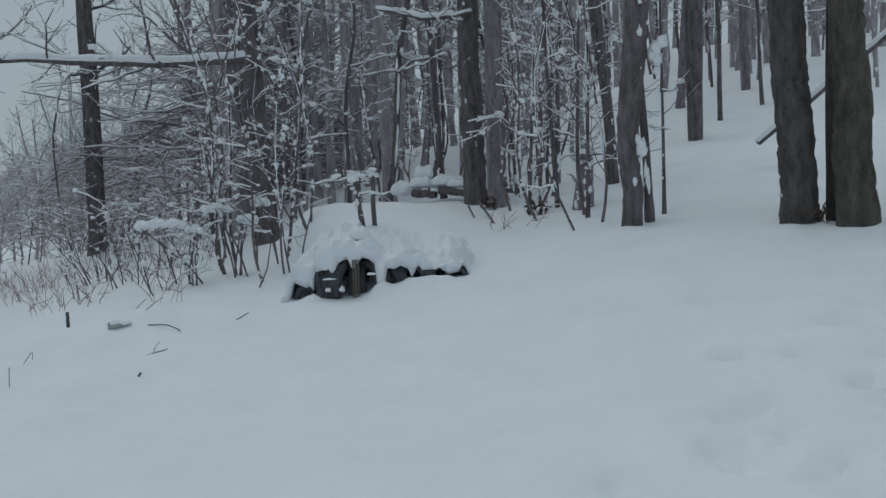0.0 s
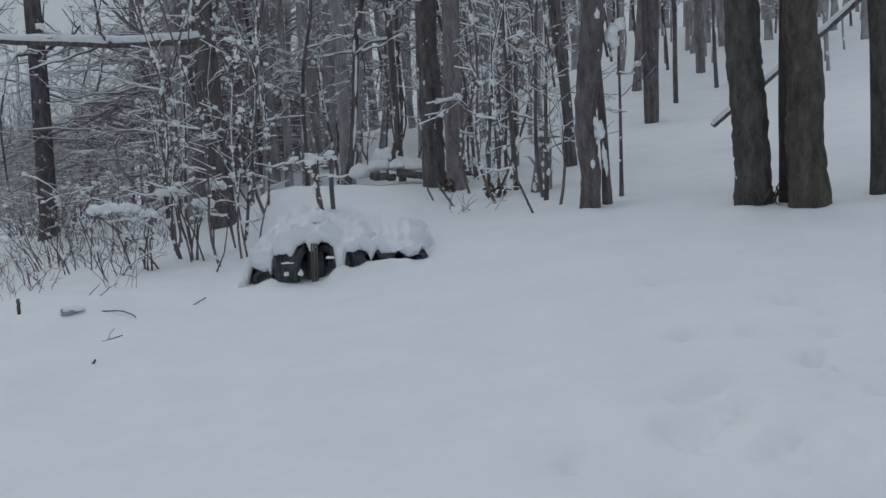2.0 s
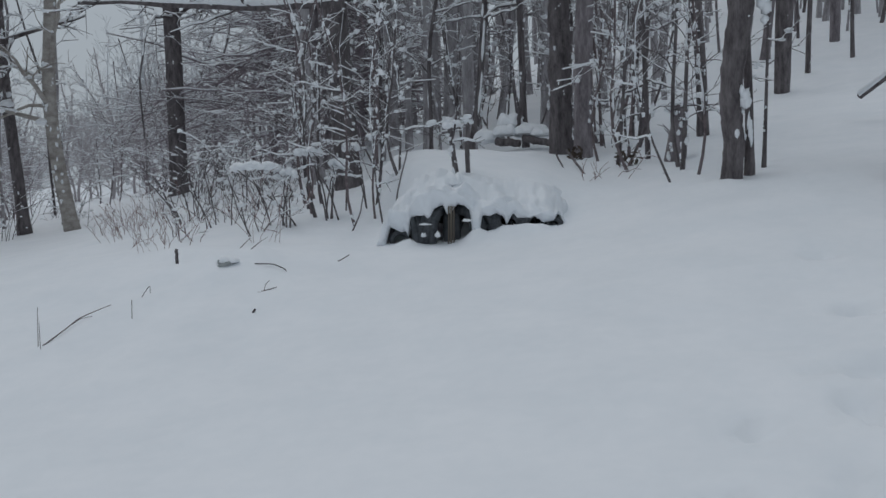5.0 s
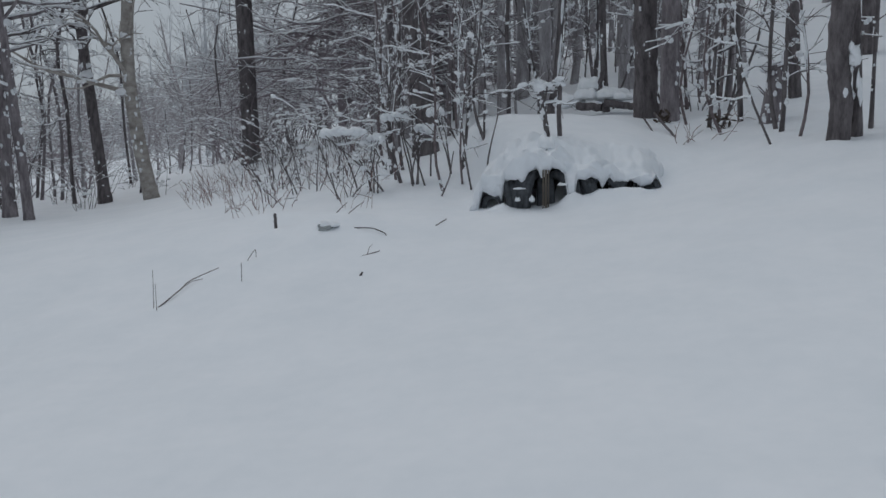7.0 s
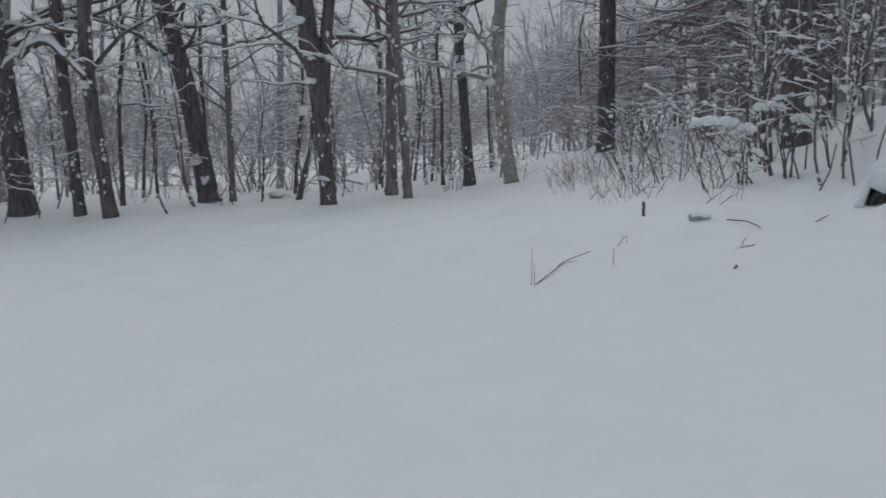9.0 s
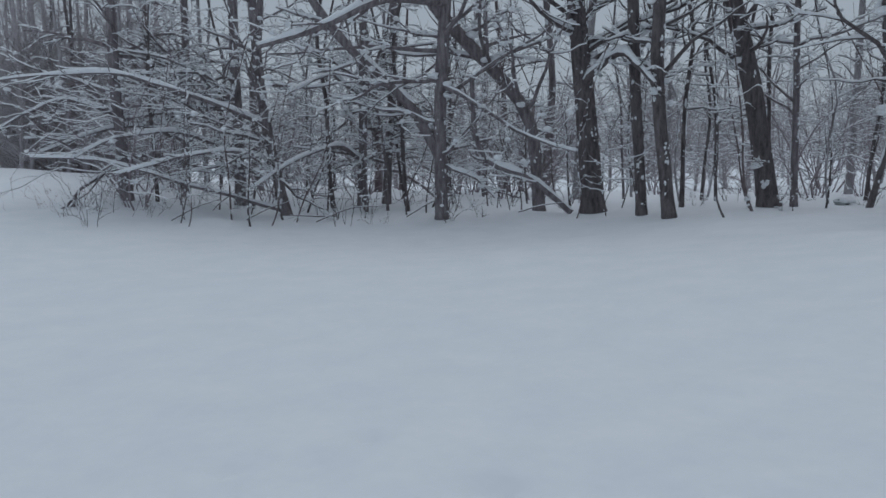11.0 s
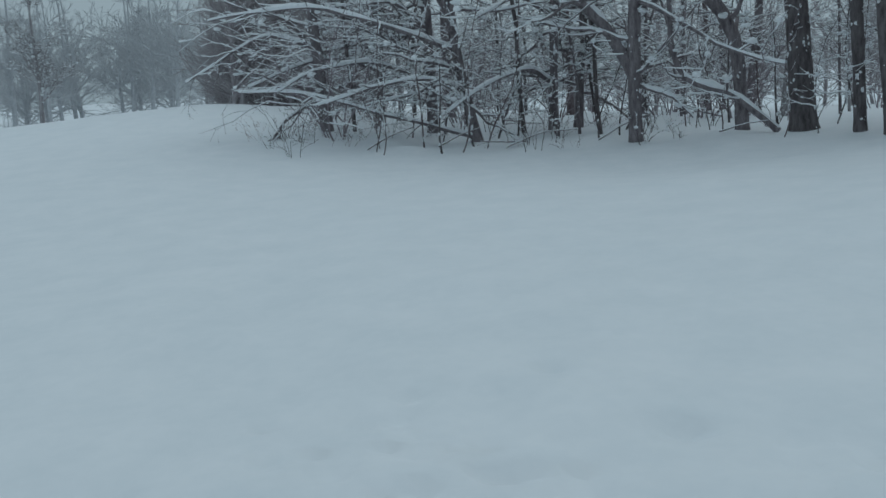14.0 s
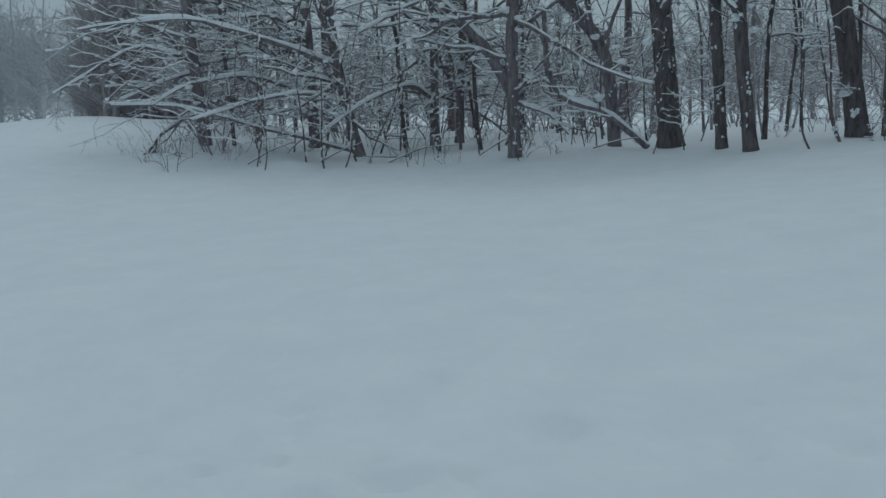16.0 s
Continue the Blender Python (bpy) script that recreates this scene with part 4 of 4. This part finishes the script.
def stick(line, r0, r1, mat, label, name="stick", category="stick", group="sticks in the snow", sides=6, snowy=0.0, seed=0):
    rng = np.random.default_rng(seed + 900)
    line = np.array(line, float)
    q = np.concatenate([[0], np.cumsum(np.linalg.norm(np.diff(line, axis=0), axis=1))])
    n = 10
    u = np.linspace(0, q[-1], n)
    c = np.stack([np.interp(u, q, line[:, k]) for k in range(3)], 1)
    c[1:-1] = 0.25 * c[:-2] + 0.5 * c[1:-1] + 0.25 * c[2:]
    c += rng.normal(0, r0 * (0.08 if sides == 4 else 0.14), c.shape)
    thing = tagged(new(name), label, category, group)
    wood, snow = Buf(), Buf()
    tube(wood, c, np.linspace(r0, r1, n), sides)
    part("wood", wood, mat, thing)
    if snowy:
        rr = np.linspace(r0, r1, n) * rng.uniform(0.85, 1.1, n)
        tube(snow, c + np.array((-0.15, -0.35, 0.55)) * r0, rr * (0.95 + 0.05 * snowy), 7, rr * (0.6 + 0.15 * snowy))
        part("snow", snow, SNOW_CLUMP, thing, "strip of lying snow")
    return thing


def on(x, y, up=0.0):
    return (x, y, hz(x, y) + up)


stick([on(-3.82, 8.68, -0.1), on(-3.82, 8.68, 0.15)], 0.02, 0.018, BARK_DARK, "short dark stake standing in the snow", "stake", "stake")
stick([on(-4.14, 6.5, -0.1), on(-4.16, 6.56, 0.29)], 0.004, 0.002, TWIG, "thin dead stalk standing in the snow", "stalk", "stalk", "stalks")
stick([on(-4.08, 6.43, -0.1), on(-4.08, 6.43, 0.2)], 0.0035, 0.002, TWIG, "thin dead stalk standing in the snow", "stalk", "stalk", "stalks")
stick([on(-3.56, 6.95, -0.1), on(-3.56, 6.97, 0.16)], 0.004, 0.003, TWIG, "thin dead stalk standing in the snow", "stalk", "stalk", "stalks")
stick([on(-4.1, 6.5, -0.02), on(-4.03, 6.78, 0.012), on(-4.08, 7.05, 0.03), on(-3.9, 7.3, 0.03)], 0.006, 0.0035, TWIG, "forked dead branch lying on the snow")
stick([on(-4.05, 6.85, 0.01), on(-3.98, 6.92, 0.03), on(-3.9, 6.95, 0.02)], 0.004, 0.0025, TWIG, "dead twig lying on the snow", seed=1)
stick([on(-3.72, 7.5, -0.02), on(-3.62, 7.5, 0.09), on(-3.6, 7.45, 0.02)], 0.004, 0.0025, TWIG, "dead twig sticking out of the snow", seed=2)
stick([on(-2.88, 8.3, 0.01), on(-2.7, 8.3, 0.04), on(-2.54, 8.24, 0.02), on(-2.53, 8.2, -0.05)], 0.007, 0.005, BARK_DARK, "bent dark stick on the snow", seed=3)
stick([on(-2.68, 7.55, 0.0), on(-2.5, 7.68, 0.02)], 0.007, 0.004, TWIG, "small dark twig on the snow", seed=4)
stick([on(-2.16, 8.7, 0.0), on(-2.03, 8.85, 0.07)], 0.007, 0.005, BARK_DARK, "short dark stick poking out of the snow", seed=5)
stick([on(-2.55, 7.06, -0.02), on(-2.53, 7.06, 0.02)], 0.011, 0.009, BARK_DARK, "dark stub just showing through the snow", seed=6)
stick([on(-3.3, 9.0, 0.0), on(-3.18, 8.98, 0.07), on(-3.1, 8.92, 0.10)], 0.006, 0.003, TWIG, "thin twig arching over the snow", seed=9)
stick([(-1.02, 10.22, 1.2), (-1.01, 10.22, 1.5)], 0.055, 0.07, BARK_DARK, "short broken stub under a knob of snow", "stub", "stub", "stubs", 8)
for x, w in ((-1.045, 0.010), (-1.015, 0.016), (-0.985, 0.009)):
    stick([(x, 9.80, 0.8), (x + 0.005, 9.82, 1.30)], w, w * 0.9, WOOD_OLD, "weathered wooden slat standing before the tyres", "slat", "slat", "slats by the tyres", 4)
stick([(0.56, 13.3, 2.02), (0.80, 11.9, 1.52)], 0.022, 0.014, BARK_DARK, "dark stick leaning out of the bank", seed=11)
stick([(0.40, 13.2, 1.95), (0.52, 12.3, 1.60)], 0.016, 0.011, BARK_DARK, "dark stick leaning out of the bank", seed=12)
stick([(4.95, 13.4, 2.78), (5.27, 12.86, 3.13), (5.85, 11.29, 3.93), (6.4, 9.9, 4.75)], 0.055, 0.045, BARK_DARK, "fallen trunk hung up in its neighbours, snow on top", "fallen_log", "log", "fallen logs", 8, 2.4, 13)
stick([(-0.86, 10.78, 1.3), (-0.85, 10.78, 2.42)], 0.032, 0.028, BARK_DARK, "broken dark stem behind the tyres", "broken_stem", "stem", "broken stems", 8, 0, 15)
tree([(-0.95, 10.77, 1.3), (-1.02, 10.76, 1.8), (-1.08, 10.76, 2.3)], 0.034, 0.030, 0.9, 77, BARK_DARK, 5, 0.72, 0.75, depth=1, many=4, rise=-0.1, slope=(0.0, 0.3), blots=8, plaster=3,
     clots=((-1.05, 10.70, 2.33, 0.13, 0.07), (-0.86, 10.7, 2.36, 0.09, 0.06), (-1.3, 10.7, 2.3, 0.06, 0.04)), label="broken dark stem holding a clump of snow", name="broken_stem", category="stem", group="broken stems")
for k, (p, q, r) in enumerate((((-0.52, 15.62, 2.26), (-0.12, 15.58, 2.22), 0.075), ((-0.06, 15.58, 2.30), (0.45, 15.5, 2.22), 0.07), ((0.5, 15.9, 2.2), (1.4, 15.6, 2.25), 0.05), ((-0.14, 15.98, 2.45), (-0.08, 15.92, 2.86), 0.05))):
    stick([p, ((p[0] + q[0]) / 2, (p[1] + q[1]) / 2, (p[2] + q[2]) / 2 + 0.02), q], r, r * 0.85, BARK_DARK, "dark fallen log under a bed of snow", "fallen_log", "log", "fallen logs", 8, 0, 20 + k)
for k, (x, y, s) in enumerate(((-3.15, 8.2, 0.085), (-16.3, 17.2, 0.2))):
    rng = np.random.default_rng(400 + k)
    b = Buf()
    clump(b, rng, on(x, y, s * 0.14), s * 0.9, s * 0.8, s * 0.6, True)
    tagged(new("stone", mesh_of("stone", b, STONE)), "grey stone half buried in snow", "stone", "stones")
    snow_cap(x + s * 0.25, y + s * 0.35, hz(x, y) + s * 0.42, s * 1.35, s * 1.0, s * 0.62, 410 + k, "cap of snow lying on a stone")
tree([(1.99, 12.35, 1.6), (2.05, 12.34, 2.2), (2.09, 12.34, 2.76)], 0.145, 0.085, 1.0, 60, BARK, 3, 0.4, 0.5, depth=1, many=3, blots=40, thick=1.5, label="ragged broken snag plastered with snow", group="snags", name="snag", category="snag")


def pad_shrub(x, y, tall, pads, seed, label):
    """A few dark stems bent under flat pads of snow that bridge their twigs."""
    rng = np.random.default_rng(seed)
    thing = tagged(new("shrub"), label, "shrub", "laden shrubs")
    snow = Buf()
    for px, py, pz, w, h in pads:
        for _ in range(3):
            wood = Buf()
            foot = np.array((rng.normal(0, 0.12), rng.normal(0, 0.12), -0.12))
            tip = np.array((px + rng.uniform(-0.7, 0.7) * w, py + rng.normal(0, 0.08), pz - 0.02))
            u = np.linspace(0, 1, 7)[:, None]
            line = foot + (tip - foot) * u + np.array((0, 0, 0.18 * tall)) * np.sin(u * math.pi) * (1 - u) + rng.normal(0, 0.018, (7, 3)) * u
            tube(wood, line, np.linspace(0.014, 0.006, 7), 5)
            for _ in range(2):
                i = rng.integers(3, 7)
                boughs(rng, wood, snow, line[i], (rng.normal(0, 0.8), rng.normal(0, 0.5), rng.uniform(-0.3, 0.7)), rng.uniform(0.25, 0.6), 0.005, 1, 0.0, 1.2, 3)
            part("stem", wood, BARK_DARK, thing)
        for _ in range(9):
            q = rng.uniform(-1, 1)
            clump(snow, rng, (px + q * w, py + rng.normal(0, 0.06), pz + h * 0.35 * (1 - q * q)), w * 0.34, 0.10, h * rng.uniform(0.45, 0.75), True)
    tagged(part("snow", snow, SNOW_CLUMP, thing, "thick pads of snow"), kind="stuff")
    thing.location = on(x, y)


LADEN = "dark shrub bent under thick pads of snow"
pad_shrub(-3.45, 11.5, 0.9, [(-0.33, 0.0, 0.80, 0.26, 0.09), (0.12, 0.05, 0.72, 0.10, 0.08)], 601, LADEN)
pad_shrub(-2.92, 12.0, 1.0, [(-0.22, 0.0, 0.92, 0.15, 0.09), (0.16, 0.1, 0.76, 0.12, 0.10)], 602, LADEN)
pad_shrub(-2.62, 12.6, 1.1, [(-0.02, 0.0, 0.90, 0.12, 0.09)], 603, LADEN)


def leaf_litter(x, y, n, seed, label):
    """A few curled dead leaves clinging together at a trunk's foot."""
    rng = np.random.default_rng(seed)
    thing = tagged(new("leaf_litter"), label, "leaf litter")
    for _ in range(n):
        b = Buf()
        w, l = rng.uniform(0.015, 0.03), rng.uniform(0.04, 0.08)
        u = np.array([(-1, 0, 0), (-0.4, -1, 0.3), (0.5, -0.8, 0.3), (1, 0, 0.1), (0.5, 0.8, 0.35), (-0.4, 1, 0.3), (0, 0, 0)]) * (l, w, w)
        v = np.array(pose(rng.normal(0, 0.08), rng.normal(0, 0.03), rng.uniform(0.0, 0.20), rng.uniform(-70, 70), rng.uniform(-70, 70), rng.uniform(0, 360)))
        b.add(u @ v[:3, :3].T + v[:3, 3], np.array([(0, 1, 2, 6), (6, 2, 3, 4), (0, 6, 4, 5)]))
        part("leaf", b, LEAF, thing)
    thing.location = on(x, y, -0.01)


leaf_litter(3.95, 9.12, 24, 500, "brown dead leaves caught at a trunk's foot")
leaf_litter(1.35, 12.6, 26, 501, "brown dead leaves caught among stems in snow")

for k, (x0, y0, x1, y1, up) in enumerate(((-23.4, 6.0, -22.5, 7.7, 0.25), (-23.6, 6.6, -23.0, 5.2, 0.18), (-24.3, 2.4, -23.9, 3.6, 0.3), (-20.6, 10.6, -20.0, 11.6, 0.2), (-22.4, 8.2, -21.9, 9.4, 0.4), (-24.6, 4.4, -23.8, 5.4, 0.35))):
    stick([on(x0, y0, 0.02), on((x0 + x1) / 2, (y0 + y1) / 2, up), on(x1, y1, up * 1.6)], 0.022, 0.010, TWIG, "snowy dead branch lying at the thicket's foot", "fallen_branch", "branch", "fallen branches", 6, 1.5, 40 + k)

stick([on(-2.60, 7.61, 0.01), on(-2.60, 7.66, 0.05), on(-2.57, 7.70, 0.08)], 0.004, 0.002, TWIG, "small twig forking up from the snow", seed=50)
stick([on(-3.05, 8.75, 0.0), on(-2.95, 8.8, 0.10), on(-2.9, 8.85, 0.14)], 0.005, 0.003, TWIG, "small twig sticking out of the snow", seed=51)
stick([on(-1.75, 10.4, 0.0), on(-1.72, 10.55, 0.3), on(-1.6, 10.7, 0.62)], 0.013, 0.008, BARK_DARK, "dark leaning stem beside the tyres", seed=52)
stick([on(-2.35, 10.9, 0.0), on(-2.25, 10.95, 0.22), on(-2.2, 11.0, 0.55)], 0.012, 0.007, BARK_DARK, "dark leaning stem among the shrubs", seed=53)
leaf_litter(0.75, 13.95, 22, 502, "brown dead leaves and bark scraps at a trunk's foot")
